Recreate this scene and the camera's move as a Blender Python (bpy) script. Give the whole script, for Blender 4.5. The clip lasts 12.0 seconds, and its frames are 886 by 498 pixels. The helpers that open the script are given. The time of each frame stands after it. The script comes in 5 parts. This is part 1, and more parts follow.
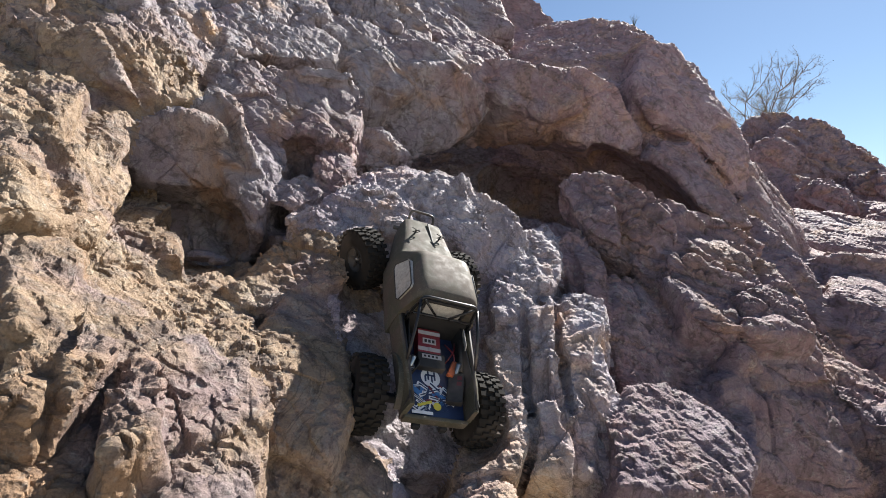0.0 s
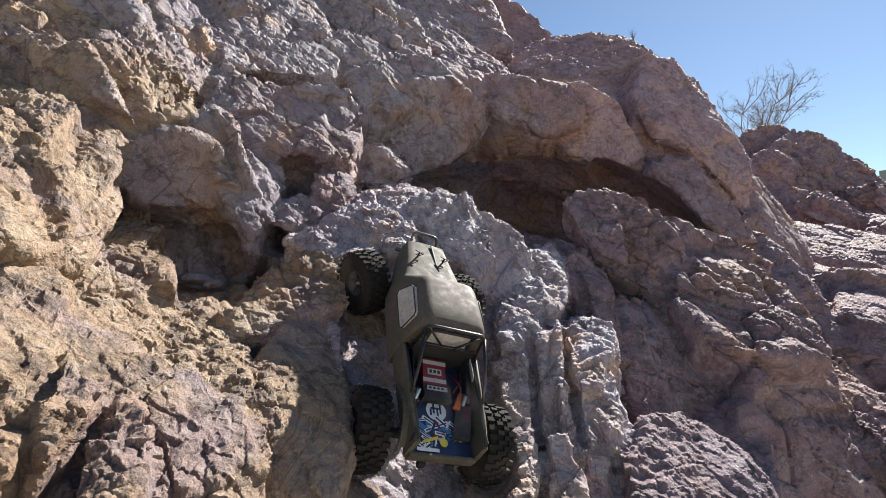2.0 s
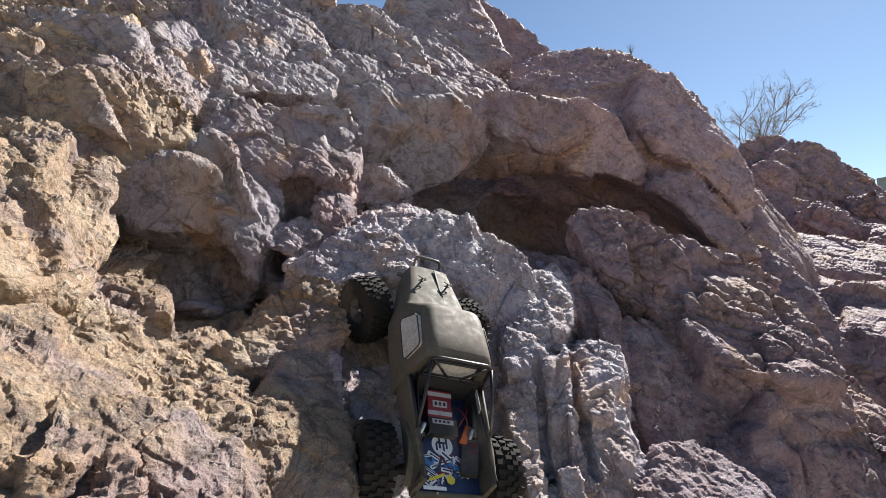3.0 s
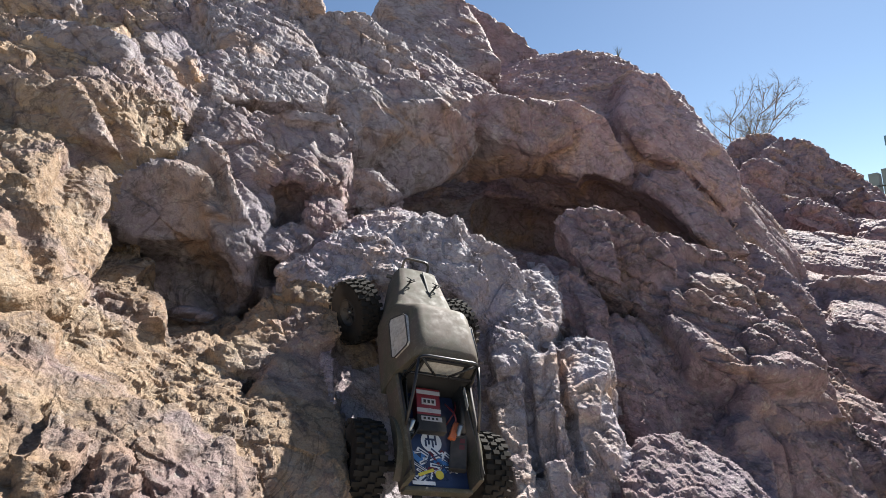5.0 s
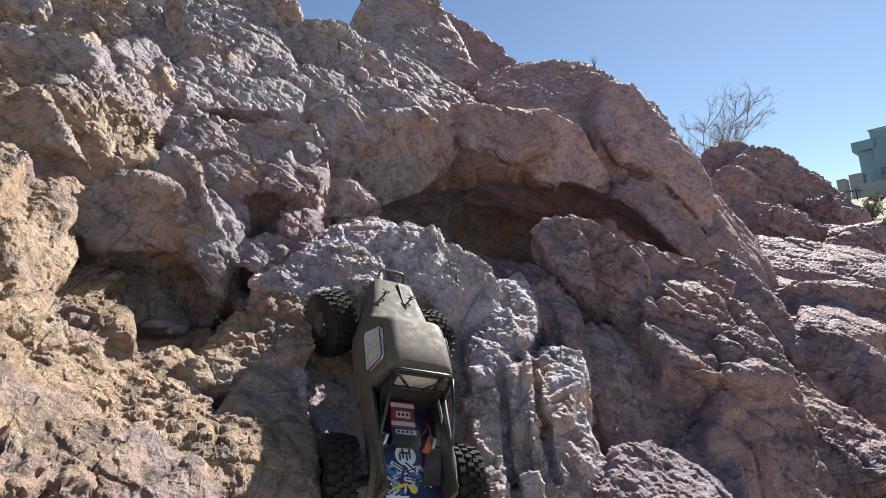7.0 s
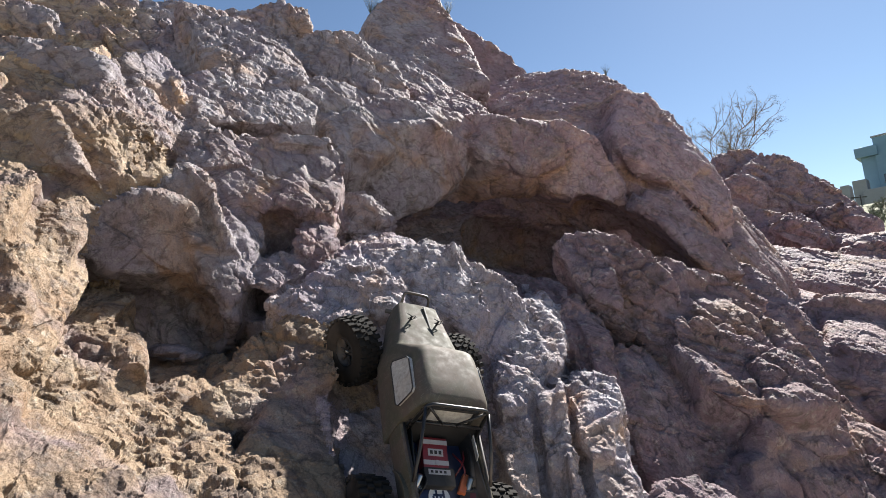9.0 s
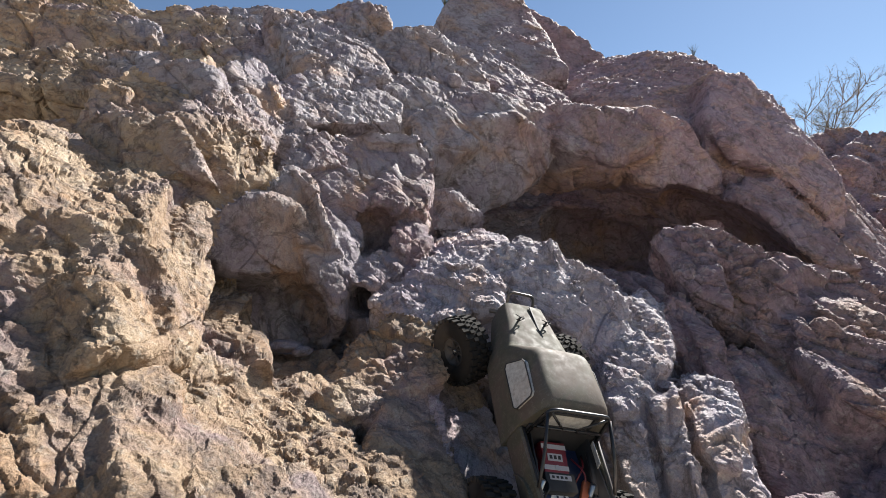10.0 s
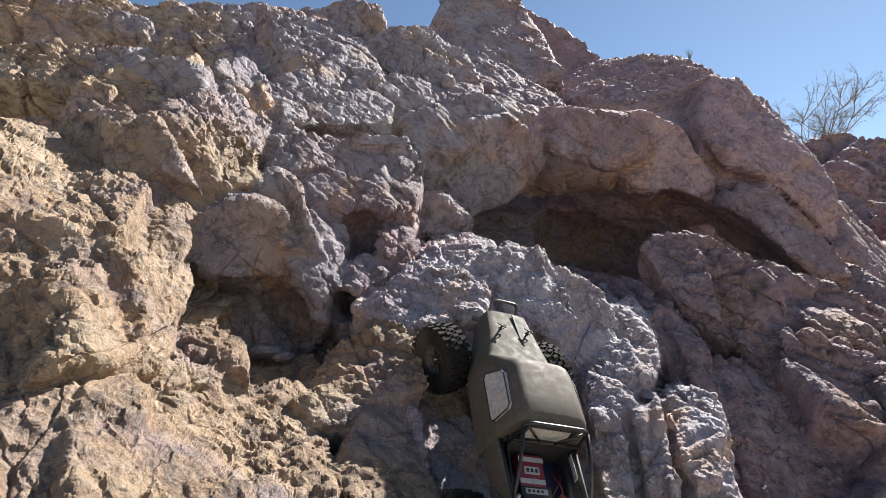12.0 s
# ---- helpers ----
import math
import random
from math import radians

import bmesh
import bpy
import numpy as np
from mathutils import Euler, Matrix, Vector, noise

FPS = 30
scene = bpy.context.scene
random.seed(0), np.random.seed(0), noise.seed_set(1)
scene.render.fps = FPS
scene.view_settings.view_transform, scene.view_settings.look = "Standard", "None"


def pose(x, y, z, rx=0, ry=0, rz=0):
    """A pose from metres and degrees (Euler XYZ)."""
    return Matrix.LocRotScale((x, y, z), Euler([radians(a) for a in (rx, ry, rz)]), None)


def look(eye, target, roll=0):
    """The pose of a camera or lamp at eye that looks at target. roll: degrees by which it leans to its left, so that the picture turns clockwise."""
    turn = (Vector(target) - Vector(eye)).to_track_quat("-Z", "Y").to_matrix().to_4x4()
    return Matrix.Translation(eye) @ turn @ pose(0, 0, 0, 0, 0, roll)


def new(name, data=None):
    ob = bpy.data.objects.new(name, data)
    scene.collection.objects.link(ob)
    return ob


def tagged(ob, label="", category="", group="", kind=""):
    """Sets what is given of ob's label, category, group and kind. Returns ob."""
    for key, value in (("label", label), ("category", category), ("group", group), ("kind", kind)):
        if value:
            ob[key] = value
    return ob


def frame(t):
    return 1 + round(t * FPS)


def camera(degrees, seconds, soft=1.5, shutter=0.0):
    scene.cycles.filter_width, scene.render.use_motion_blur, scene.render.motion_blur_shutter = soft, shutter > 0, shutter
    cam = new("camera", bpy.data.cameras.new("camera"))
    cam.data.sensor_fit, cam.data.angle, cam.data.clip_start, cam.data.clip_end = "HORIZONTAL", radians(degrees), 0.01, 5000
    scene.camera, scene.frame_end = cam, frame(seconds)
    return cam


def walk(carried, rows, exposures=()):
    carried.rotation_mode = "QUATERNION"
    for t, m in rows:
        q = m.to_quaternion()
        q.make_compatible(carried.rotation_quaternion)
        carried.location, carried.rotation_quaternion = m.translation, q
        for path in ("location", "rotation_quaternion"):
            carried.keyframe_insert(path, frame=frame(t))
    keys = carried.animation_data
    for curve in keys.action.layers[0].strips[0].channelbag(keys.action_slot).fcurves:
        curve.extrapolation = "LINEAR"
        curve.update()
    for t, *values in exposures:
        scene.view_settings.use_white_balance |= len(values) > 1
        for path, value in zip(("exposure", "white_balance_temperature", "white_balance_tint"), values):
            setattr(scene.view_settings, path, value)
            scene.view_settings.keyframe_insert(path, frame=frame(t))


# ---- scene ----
cam = camera(82.8, 12.0, soft=0.9)
METRES, EYE, TILT, LEAN, TURN = 0.4, 1.4, 3.0, 2.0, 0.0
ROWS = [
    (0.0, 0.0, 0.0, 0.0, 0.0, 0.0, -0.0),
    (0.5, 0.0133, 0.0126, 0.0188, -0.29, 0.17, 0.13),
    (1.0, 0.0097, 0.042, 0.0296, -0.3, 0.5, 0.15),
    (1.5, -0.0087, 0.0691, 0.046, -0.34, 0.86, 0.15),
    (2.0, -0.0358, 0.0944, 0.0618, -0.34, 1.26, 0.16),
    (2.5, -0.0501, 0.1208, 0.0842, -0.33, 1.7, 0.49),
    (3.0, -0.0515, 0.1471, 0.1267, -0.33, 2.66, 0.85),
    (5.0, -0.0082, 0.094, 0.1117, -0.7, 3.08, 2.0),
    (5.5, 0.0164, 0.094, 0.1167, -1.53, 3.1, 2.19),
    (6.0, 0.0209, 0.0852, 0.1238, -2.02, 3.1, 2.28),
    (6.5, 0.0255, 0.0858, 0.1337, -2.45, 3.41, 2.34),
    (8.5, 0.006, 0.1401, 0.1754, -3.12, 3.93, 2.38),
    (9.0, -0.0893, 0.2193, 0.2187, -2.48, 4.57, 2.6),
    (9.5, -0.3121, 0.2639, 0.2317, 2.25, 4.23, 3.21),
    (10.0, -0.296, 0.2243, 0.2814, 4.69, 3.67, 2.5),
    (10.5, -0.2619, 0.2427, 0.3127, 4.65, 3.5, 1.55),
    (11.0, -0.2362, 0.2425, 0.3065, 4.6, 3.49, 1.25),
    (11.5, -0.2032, 0.2535, 0.32, 4.47, 3.49, 1.31),
    (12.0, -0.224, 0.2608, 0.3189, 4.37, 3.48, 1.74),
]
walk(cam, [(t, pose(0, 0, EYE, TILT, LEAN, TURN) @ pose(METRES * x, METRES * y, METRES * z, 90 + pitch, roll, yaw)) for t, x, y, z, yaw, pitch, roll in ROWS])

# ---- world, sun and exposure ----
SUN_AZ, SUN_EL = 40.0, 38.0          # degrees to the right of straight ahead, and up
world = bpy.data.worlds.new("sky")
scene.world = world
world.use_nodes = True
wn = world.node_tree
sky = wn.nodes.new("ShaderNodeTexSky")
sky.sky_type = 'NISHITA'
sky.sun_disc = False
sky.sun_elevation = radians(SUN_EL)
sky.sun_rotation = radians(SUN_AZ)
sky.air_density, sky.dust_density, sky.ozone_density = 1.0, 0.05, 2.2
wn.nodes["Background"].inputs["Strength"].default_value = 0.040
wn.links.new(sky.outputs[0], wn.nodes["Background"].inputs["Color"])
sun_data = bpy.data.lights.new("sun", 'SUN')
sun_data.energy, sun_data.angle, sun_data.color = 4.5, radians(0.53), (1.0, 0.96, 0.90)
sun = new("sun", sun_data)
sun_way = Vector((math.cos(radians(SUN_EL)) * math.sin(radians(SUN_AZ)), math.cos(radians(SUN_EL)) * math.cos(radians(SUN_AZ)), math.sin(radians(SUN_EL))))
sun.matrix_world = look(sun_way * 60, (0, 0, 0))
scene.view_settings.exposure = 1.65


# ---- materials ----
def material(name, build):
    m = bpy.data.materials.new(name)
    m.use_nodes = True
    t = m.node_tree
    build(t, t.nodes["Principled BSDF"])
    return m


def node(t, kind, values=None, **attrs):
    n = t.nodes.new(kind)
    for k, v in (values or {}).items():
        n.inputs[k].default_value = v
    if "op" in attrs:
        n.operation = attrs["op"]
    return n


def noise_node(t, at, scale, detail=6.0, rough=0.6, distort=0.0):
    n = node(t, "ShaderNodeTexNoise", {"Scale": scale, "Detail": detail, "Roughness": rough, "Distortion": distort})
    t.links.new(at, n.inputs["Vector"])
    return n.outputs["Fac"]


def ramp(t, fac, stops):
    n = t.nodes.new("ShaderNodeValToRGB")
    el = n.color_ramp.elements
    while len(el) < len(stops):
        el.new(0.5)
    for e, (p, c) in zip(el, stops):
        e.position, e.color = p, (c if isinstance(c, tuple) else (c, c, c)) + (1,)
    t.links.new(fac, n.inputs["Fac"])
    return n.outputs["Color"]


def mix(t, fac, a, b, mode='MIX'):
    n = t.nodes.new("ShaderNodeMix")
    n.data_type, n.blend_type = 'RGBA', mode
    for slot, v in ((0, fac), (6, a), (7, b)):
        if isinstance(v, bpy.types.NodeSocket):
            t.links.new(v, n.inputs[slot])
        else:
            n.inputs[slot].default_value = v if slot == 0 else (*v, 1)
    return n.outputs[2]


def bump(t, b, height, strength, distance, under=None):
    n = node(t, "ShaderNodeBump", {"Strength": strength, "Distance": distance})
    t.links.new(height, n.inputs["Height"])
    if under is not None:
        t.links.new(under, n.inputs["Normal"])
    t.links.new(n.outputs[0], b.inputs["Normal"])
    return n.outputs[0]


def rock_build(tan_bias, red_bias, pale=1.0):
    def build(t, b):
        at = t.nodes.new("ShaderNodeNewGeometry").outputs["Position"]
        apart = t.nodes.new("ShaderNodeSeparateXYZ")
        t.links.new(at, apart.inputs[0])
        broad = noise_node(t, at, 2.0, 5, 0.55, 0.6)
        mid = noise_node(t, at, 9.0, 8, 0.65, 0.4)
        fine = noise_node(t, at, 60.0, 8, 0.72)
        grit = noise_node(t, at, 300.0, 5, 0.7)

        def along(socket, scale, shift, wobble):
            m = node(t, "ShaderNodeMath", {1: scale, 2: shift}, op='MULTIPLY_ADD')
            t.links.new(socket, m.inputs[0])
            n = node(t, "ShaderNodeMath", {1: wobble}, op='MULTIPLY_ADD')
            t.links.new(broad, n.inputs[0])
            t.links.new(m.outputs[0], n.inputs[2])
            return ramp(t, n.outputs[0], [(0.35, 0.0), (0.65, 1.0)])

        low = node(t, "ShaderNodeMath", {1: 0.62}, op='MULTIPLY_ADD')
        t.links.new(apart.outputs[2], low.inputs[0])
        t.links.new(apart.outputs[0], low.inputs[2])
        tan_side = along(low.outputs[0], -1.6, 0.70 + tan_bias, 1.6)        # warmer stone low down towards the gully
        red_side = along(apart.outputs[0], 0.9, -0.9 + red_bias, 1.8)       # redder stone in the fin and the ridge
        mauve = ramp(t, mid, [(0.28, (0.225, 0.178, 0.190)), (0.5, (0.365, 0.305, 0.325)), (0.74, (0.48, 0.425, 0.435))])
        tan = ramp(t, mid, [(0.26, (0.245, 0.158, 0.115)), (0.48, (0.430, 0.298, 0.212)), (0.74, (0.56, 0.430, 0.325))])
        red = ramp(t, mid, [(0.28, (0.195, 0.126, 0.130)), (0.5, (0.345, 0.225, 0.234)), (0.74, (0.45, 0.340, 0.345))])
        c = mix(t, red_side, mauve, red)
        c = mix(t, tan_side, c, tan)
        rust = noise_node(t, at, 3.6, 7, 0.6, 1.0)
        c = mix(t, ramp(t, rust, [(0.50, 0.0), (0.64, 0.65)]), c, (0.47, 0.285, 0.185))
        plum = noise_node(t, at, 2.6, 6, 0.6, 1.2)
        c = mix(t, ramp(t, plum, [(0.48, 0.0), (0.62, 0.65)]), c, (0.290, 0.222, 0.262))
        c = mix(t, ramp(t, fine, [(0.54, 0.0), (0.72, 0.65)]), c, (0.56, 0.50, 0.44))
        varnish = noise_node(t, at, 22.0, 7, 0.7, 0.8)
        c = mix(t, ramp(t, varnish, [(0.36, 0.75), (0.50, 0.0)]), c, (0.150, 0.108, 0.100))
        c = mix(t, 0.8, c, ramp(t, grit, [(0.30, 0.6), (0.5, 1.0), (0.75, 1.22)]), 'MULTIPLY')
        vein = ramp(t, noise_node(t, at, 5.0, 9, 0.6, 1.8), [(0.480, 1.0), (0.497, 0.40), (0.503, 0.40), (0.520, 1.0)])
        c = mix(t, 0.6, c, vein, 'MULTIPLY')
        c = mix(t, 1.0, c, (pale * 0.935, pale, pale * 1.0), 'MULTIPLY')
        vivid = node(t, "ShaderNodeHueSaturation", {"Saturation": 1.13})
        t.links.new(c, vivid.inputs["Color"])
        c = vivid.outputs["Color"]
        t.links.new(c, b.inputs["Base Color"])
        t.links.new(ramp(t, fine, [(0.3, 0.90), (0.7, 0.62)]), b.inputs["Roughness"])
        b.inputs["Specular IOR Level"].default_value = 0.3
        n1 = bump(t, b, fine, 1.0, 0.010)
        bump(t, b, grit, 1.0, 0.002, n1)
    return build


def sand_build(t, b):
    at = t.nodes.new("ShaderNodeNewGeometry").outputs["Position"]
    c = ramp(t, noise_node(t, at, 1.5, 8, 0.6), [(0.3, (0.40, 0.33, 0.26)), (0.7, (0.54, 0.46, 0.37))])
    c = mix(t, 0.7, c, ramp(t, noise_node(t, at, 40.0, 6, 0.7), [(0.3, 0.7), (0.7, 1.15)]), 'MULTIPLY')
    t.links.new(c, b.inputs["Base Color"])
    b.inputs["Roughness"].default_value = 0.9
    bump(t, b, noise_node(t, at, 30.0, 8, 0.7), 0.8, 0.02)


ROCK = material("mauve_rock", rock_build(-0.7, 0.0))
STONE = {
    "left_slope": material("tan_rock", rock_build(0.26, -0.3, 0.88)),
    "ledge": material("brown_rock", rock_build(-0.05, 0.30, 0.98)),
    "central_rib": material("grey_rock", rock_build(-0.30, -0.1, 1.25)),
    # pale yellow stone, colour lifted as if sunlit, for ledge ends facing right
    "pale_ledge": material("sunlit_pale_yellow_rock", rock_build(0.9, -0.6, 1.3)),
    "column": material("pinkish_tan_rock", rock_build(0.42, -0.3, 1.4)),
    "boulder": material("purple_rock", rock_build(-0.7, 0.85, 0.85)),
    "upper_wall": material("purple_grey_rock", rock_build(-0.7, 0.35, 0.92)),
    "dome": material("pale_mauve_rock", rock_build(-0.7, 0.3, 1.15)),
    "fin": material("red_rock", rock_build(-0.8, 0.85, 0.90)),
}
# ledge fronts take the darker boulder stone to stand in for shade
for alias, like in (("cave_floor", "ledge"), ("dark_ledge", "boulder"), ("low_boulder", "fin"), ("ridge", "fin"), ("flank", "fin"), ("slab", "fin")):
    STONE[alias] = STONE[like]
SAND = material("desert_sand", sand_build)


def grass_build(t, b):
    at = t.nodes.new("ShaderNodeNewGeometry").outputs["Position"]
    c = ramp(t, noise_node(t, at, 0.8, 8, 0.65), [(0.35, (0.075, 0.095, 0.030)), (0.55, (0.165, 0.170, 0.070)), (0.75, (0.30, 0.26, 0.16))])
    c = mix(t, 0.7, c, ramp(t, noise_node(t, at, 12.0, 6, 0.7), [(0.3, 0.5), (0.7, 1.2)]), 'MULTIPLY')
    t.links.new(c, b.inputs["Base Color"])
    b.inputs["Roughness"].default_value = 0.9
    bump(t, b, noise_node(t, at, 12.0, 8, 0.7), 1.0, 0.08)


GRASS = material("dry_grass", grass_build)


# ---- noise for the relief of the stone ----
def smooth_step(a, b, x):
    x = np.clip((x - a) / (b - a), 0, 1)
    return x * x * (3 - 2 * x)


def scramble(ix, iy, iz, seed):
    h = (ix * np.uint32(374761393)) ^ (iy * np.uint32(668265263)) ^ (iz * np.uint32(2147483647 - 1000003)) ^ np.uint32(seed * 974634777 % 4294967296)
    h = (h ^ (h >> np.uint32(15))) * np.uint32(2246822519)
    h = (h ^ (h >> np.uint32(13))) * np.uint32(3266489917)
    return h ^ (h >> np.uint32(16))


def unit(h):
    return h.astype(np.float32) * np.float32(1 / 4294967296)


def soft_noise(p, seed=0):
    """Value noise in -1 to 1 at the points p."""
    f = np.floor(p)
    i = f.astype(np.int64).astype(np.uint32)
    u = (p - f).astype(np.float32)
    u = u * u * u * (u * (u * 6 - 15) + 10)
    total = 0
    for a in (0, 1):
        wx = u[:, 0] if a else 1 - u[:, 0]
        for b in (0, 1):
            wy = u[:, 1] if b else 1 - u[:, 1]
            for c in (0, 1):
                wz = u[:, 2] if c else 1 - u[:, 2]
                total = total + wx * wy * wz * unit(scramble(i[:, 0] + np.uint32(a), i[:, 1] + np.uint32(b), i[:, 2] + np.uint32(c), seed))
    return total * 2 - 1


TWIST = np.array(Euler((0.7, 0.5, 0.9)).to_matrix(), dtype=np.float32)


def fractal(p, octaves, seed=0, gain=0.5, ridged=False):
    total, amp = 0, 1.0
    for k in range(octaves):
        n = soft_noise(p, seed + k * 17)
        total = total + amp * (1 - 2 * np.abs(n) if ridged else n)
        p, amp = (p @ TWIST) * 2.03 + 11.7, amp * gain
    return total


def facets(p, seed=0):
    """Blocks of stone: the tilted top of the nearest cell, and the groove along its border."""
    f = np.floor(p).astype(np.int64)
    best = np.full(len(p), 9.0, np.float32)
    second = best.copy()
    top = np.zeros(len(p), np.float32)
    for a in (-1, 0, 1):
        for b in (-1, 0, 1):
            for c in (-1, 0, 1):
                i = (f + (a, b, c)).astype(np.uint32)
                h = scramble(i[:, 0], i[:, 1], i[:, 2], seed)
                h2 = scramble(i[:, 0], i[:, 1], i[:, 2], seed + 5)
                d = p - (f + (a, b, c)) - np.stack([unit(h), unit(h * np.uint32(2654435761)), unit(h2)], 1)
                r = np.einsum("ij,ij->i", d, d)
                lean = (d[:, 0] * (unit(h2 * np.uint32(40503)) - 0.5) + d[:, 1] * (unit(h2 * np.uint32(69069)) - 0.5) + d[:, 2] * (unit(h * np.uint32(69069)) - 0.5)) * 2.0 + 0.5 * (unit(h * np.uint32(40503)) - 0.5)
                near = r < best
                second = np.where(near, best, np.minimum(second, r))
                top = np.where(near, lean, top)
                best = np.where(near, r, best)
    return top, np.sqrt(second) - np.sqrt(best)


# how deep each kind of relief is, in metres: broad, blocks, groove, small blocks, grain
STYLE = {
    "rough": (0.005, 0.008, 0.0045, 0.0072, 0.0038),
    "blocky": (0.007, 0.012, 0.010, 0.0066, 0.0034),
    "knobbly": (0.005, 0.007, 0.005, 0.0066, 0.0040),
    "smooth": (0.004, 0.005, 0.005, 0.0036, 0.0024),
    "strata": (0.005, 0.006, 0.014, 0.0046, 0.0028),
    "face": (0.004, 0.005, 0.004, 0.0032, 0.0020),
    "far": (0.040, 0.030, 0.010, 0.0090, 0.0040),
}


def relief(p, depths, size):
    broad, block, groove, small, grain = depths
    k = min(1.0, max(0.35, size / 0.22))
    q = p + 0.035 * np.stack([soft_noise(p * 5, 3), soft_noise(p * 5, 4), soft_noise(p * 5, 5)], 1)
    bed = np.array((0.68, -0.39, -0.62), np.float32)       # the way the beds of the stone run
    q = q - 0.42 * (q @ bed)[:, None] * bed
    q = q @ np.array(Euler((0.5, 0.65, 0.2)).to_matrix(), dtype=np.float32)
    h = broad * k * fractal(p * 3.0, 3, 20)
    # long cracks along the beds, and beds that stand out one over another
    along = p - 0.82 * (p @ bed)[:, None] * bed
    for size_k, seed, deep in ((8.0, 81, 1.4), (19.0, 85, 0.8)):
        n = soft_noise(along * size_k, seed) + 0.25 * soft_noise(p * size_k * 3, seed + 1)
        h -= deep * groove * np.exp(-(n / 0.07) ** 2) * smooth_step(-0.5, 0.3, soft_noise(p * 4, seed + 2))
    level = (p @ np.array((0.72, 0.45, 0.51), np.float32)) * 11 + 0.9 * soft_noise(p * 4, 91) + 0.3 * soft_noise(p * 14, 92)
    saw = level - np.floor(level)
    h += groove * 1.1 * (np.minimum(saw, (1 - saw) * 5) - 0.4) * smooth_step(-0.4, 0.4, soft_noise(p * 3, 95))
    top, gap = facets(q * 6.5, 31)
    h += k * (block * top - groove * np.exp(-gap * 16))
    patch = 0.45 + 0.75 * smooth_step(-0.3, 0.4, soft_noise(p * 6, 71))
    top, gap = facets(q * 19.0, 37)
    h += small * patch * (0.80 * top - 0.2 * np.exp(-gap * 14)) + small * 0.42 * fractal(p * 15, 3, 45, 0.55, ridged=True)
    top, gap = facets(q * 52.0, 41)
    h += grain * patch * (1.1 * top - 0.2 * np.exp(-gap * 10))
    h += grain * 0.40 * fractal(p * 50, 3, 50, 0.6, ridged=True)
    return h


def link_mesh(name, verts, faces, mat, parent=None, smooth=True):
    me = bpy.data.meshes.new(name)
    me.vertices.add(len(verts))
    me.vertices.foreach_set("co", np.asarray(verts, np.float32).ravel())
    faces = np.asarray(faces, np.int32)
    me.loops.add(faces.size)
    me.loops.foreach_set("vertex_index", faces.ravel())
    me.polygons.add(len(faces))
    me.polygons.foreach_set("loop_start", np.arange(len(faces), dtype=np.int32) * faces.shape[1])
    me.polygons.foreach_set("use_smooth", np.full(len(faces), smooth))
    me.materials.append(mat)
    me.update(calc_edges=True)
    ob = new(name, me)
    ob.parent = parent
    return ob


def grid_faces(nu, nv):
    a = (np.arange(nu - 1)[:, None] * nv + np.arange(nv - 1)[None]).ravel()
    return np.stack([a, a + nv, a + nv + 1, a + 1], 1)


# ---- the hill and the ground ----
def hill_height(x, y):
    """The height of the ground: flat where one stands, a steep rocky slope ahead, the far side falling away."""
    foot = 0.42 + 0.25 * smooth_step(-0.4, -1.6, x) * -1 + 0.90 * smooth_step(0.3, 1.8, x)
    d = y - foot
    rise = 0.85 * smooth_step(0, 0.75, d) + 0.66 * np.maximum(d - 0.45, 0)
    rise = np.minimum(rise, 2.55 - 0.12 * np.maximum(d - 3, 0))
    rise = rise * (1 - 0.55 * smooth_step(1.2, 3.2, x)) * (1 - smooth_step(9, 30, y)) * (1 - 0.5 * smooth_step(-8, -25, x)) * (1 - smooth_step(4, 14, x))
    bank = np.clip(0.145 * (np.sqrt(x * x + y * y) - 3), 0, 9) * smooth_step(5, 13, x) * smooth_step(2, 10, y)
    return np.maximum(rise, 0) * 0.93 + bank


def spaced(lo, hi, near_lo, near_hi, step, far):
    out = list(np.arange(near_lo, near_hi, step))
    s = step
    while out[-1] < hi:
        s *= far
        out.append(out[-1] + s)
    s, front = step, []
    v = near_lo
    while v > lo:
        s *= far
        v -= s
        front.append(v)
    return np.array(front[::-1] + out)


gx = spaced(-900, 900, -3.0, 5.0, 0.06, 1.10)
gy = spaced(-900, 1400, -0.5, 7.0, 0.06, 1.10)
X, Y = np.meshgrid(gx, gy, indexing="ij")
Z = hill_height(X, Y)
ground_v = np.stack([X.ravel(), Y.ravel(), Z.ravel()], 1)
near_by = np.abs(ground_v[:, 0]) + np.abs(ground_v[:, 1]) < 40
lift = np.zeros(len(ground_v))
lift[near_by] = relief(ground_v[near_by].astype(np.float32), STYLE["blocky"], 0.5) * (0.15 + 1.1 * smooth_step(0.2, 1.0, ground_v[near_by, 2]))
# the soil lies deeper where the bare rock stands over it
under = smooth_step(0.7, 1.5, ground_v[:, 1]) * (1 - smooth_step(5.0, 7.5, ground_v[:, 1])) * (1 - smooth_step(1.0, 1.5, np.abs(ground_v[:, 0]) / (np.abs(ground_v[:, 1]) + 0.15)))
ground_v[:, 2] += lift - 0.06 - 0.9 * under
ground_f = grid_faces(len(gx), len(gy))
ground = tagged(link_mesh("ground", ground_v, ground_f, SAND), "pale sandy desert ground rising into a steep slope", "ground", kind="structure")

ground.data.materials.append(STONE["ledge"])
ground.data.materials.append(GRASS)
middle = ground_v[ground_f].mean(1)
stony = (middle[:, 2] > 0.12) & (np.abs(middle[:, 0]) < 9) & (middle[:, 1] < 14) & (middle[:, 1] > 0)
grassy = ~stony & (middle[:, 2] > 0.4) & (middle[:, 0] > 7) & (middle[:, 1] > 7)
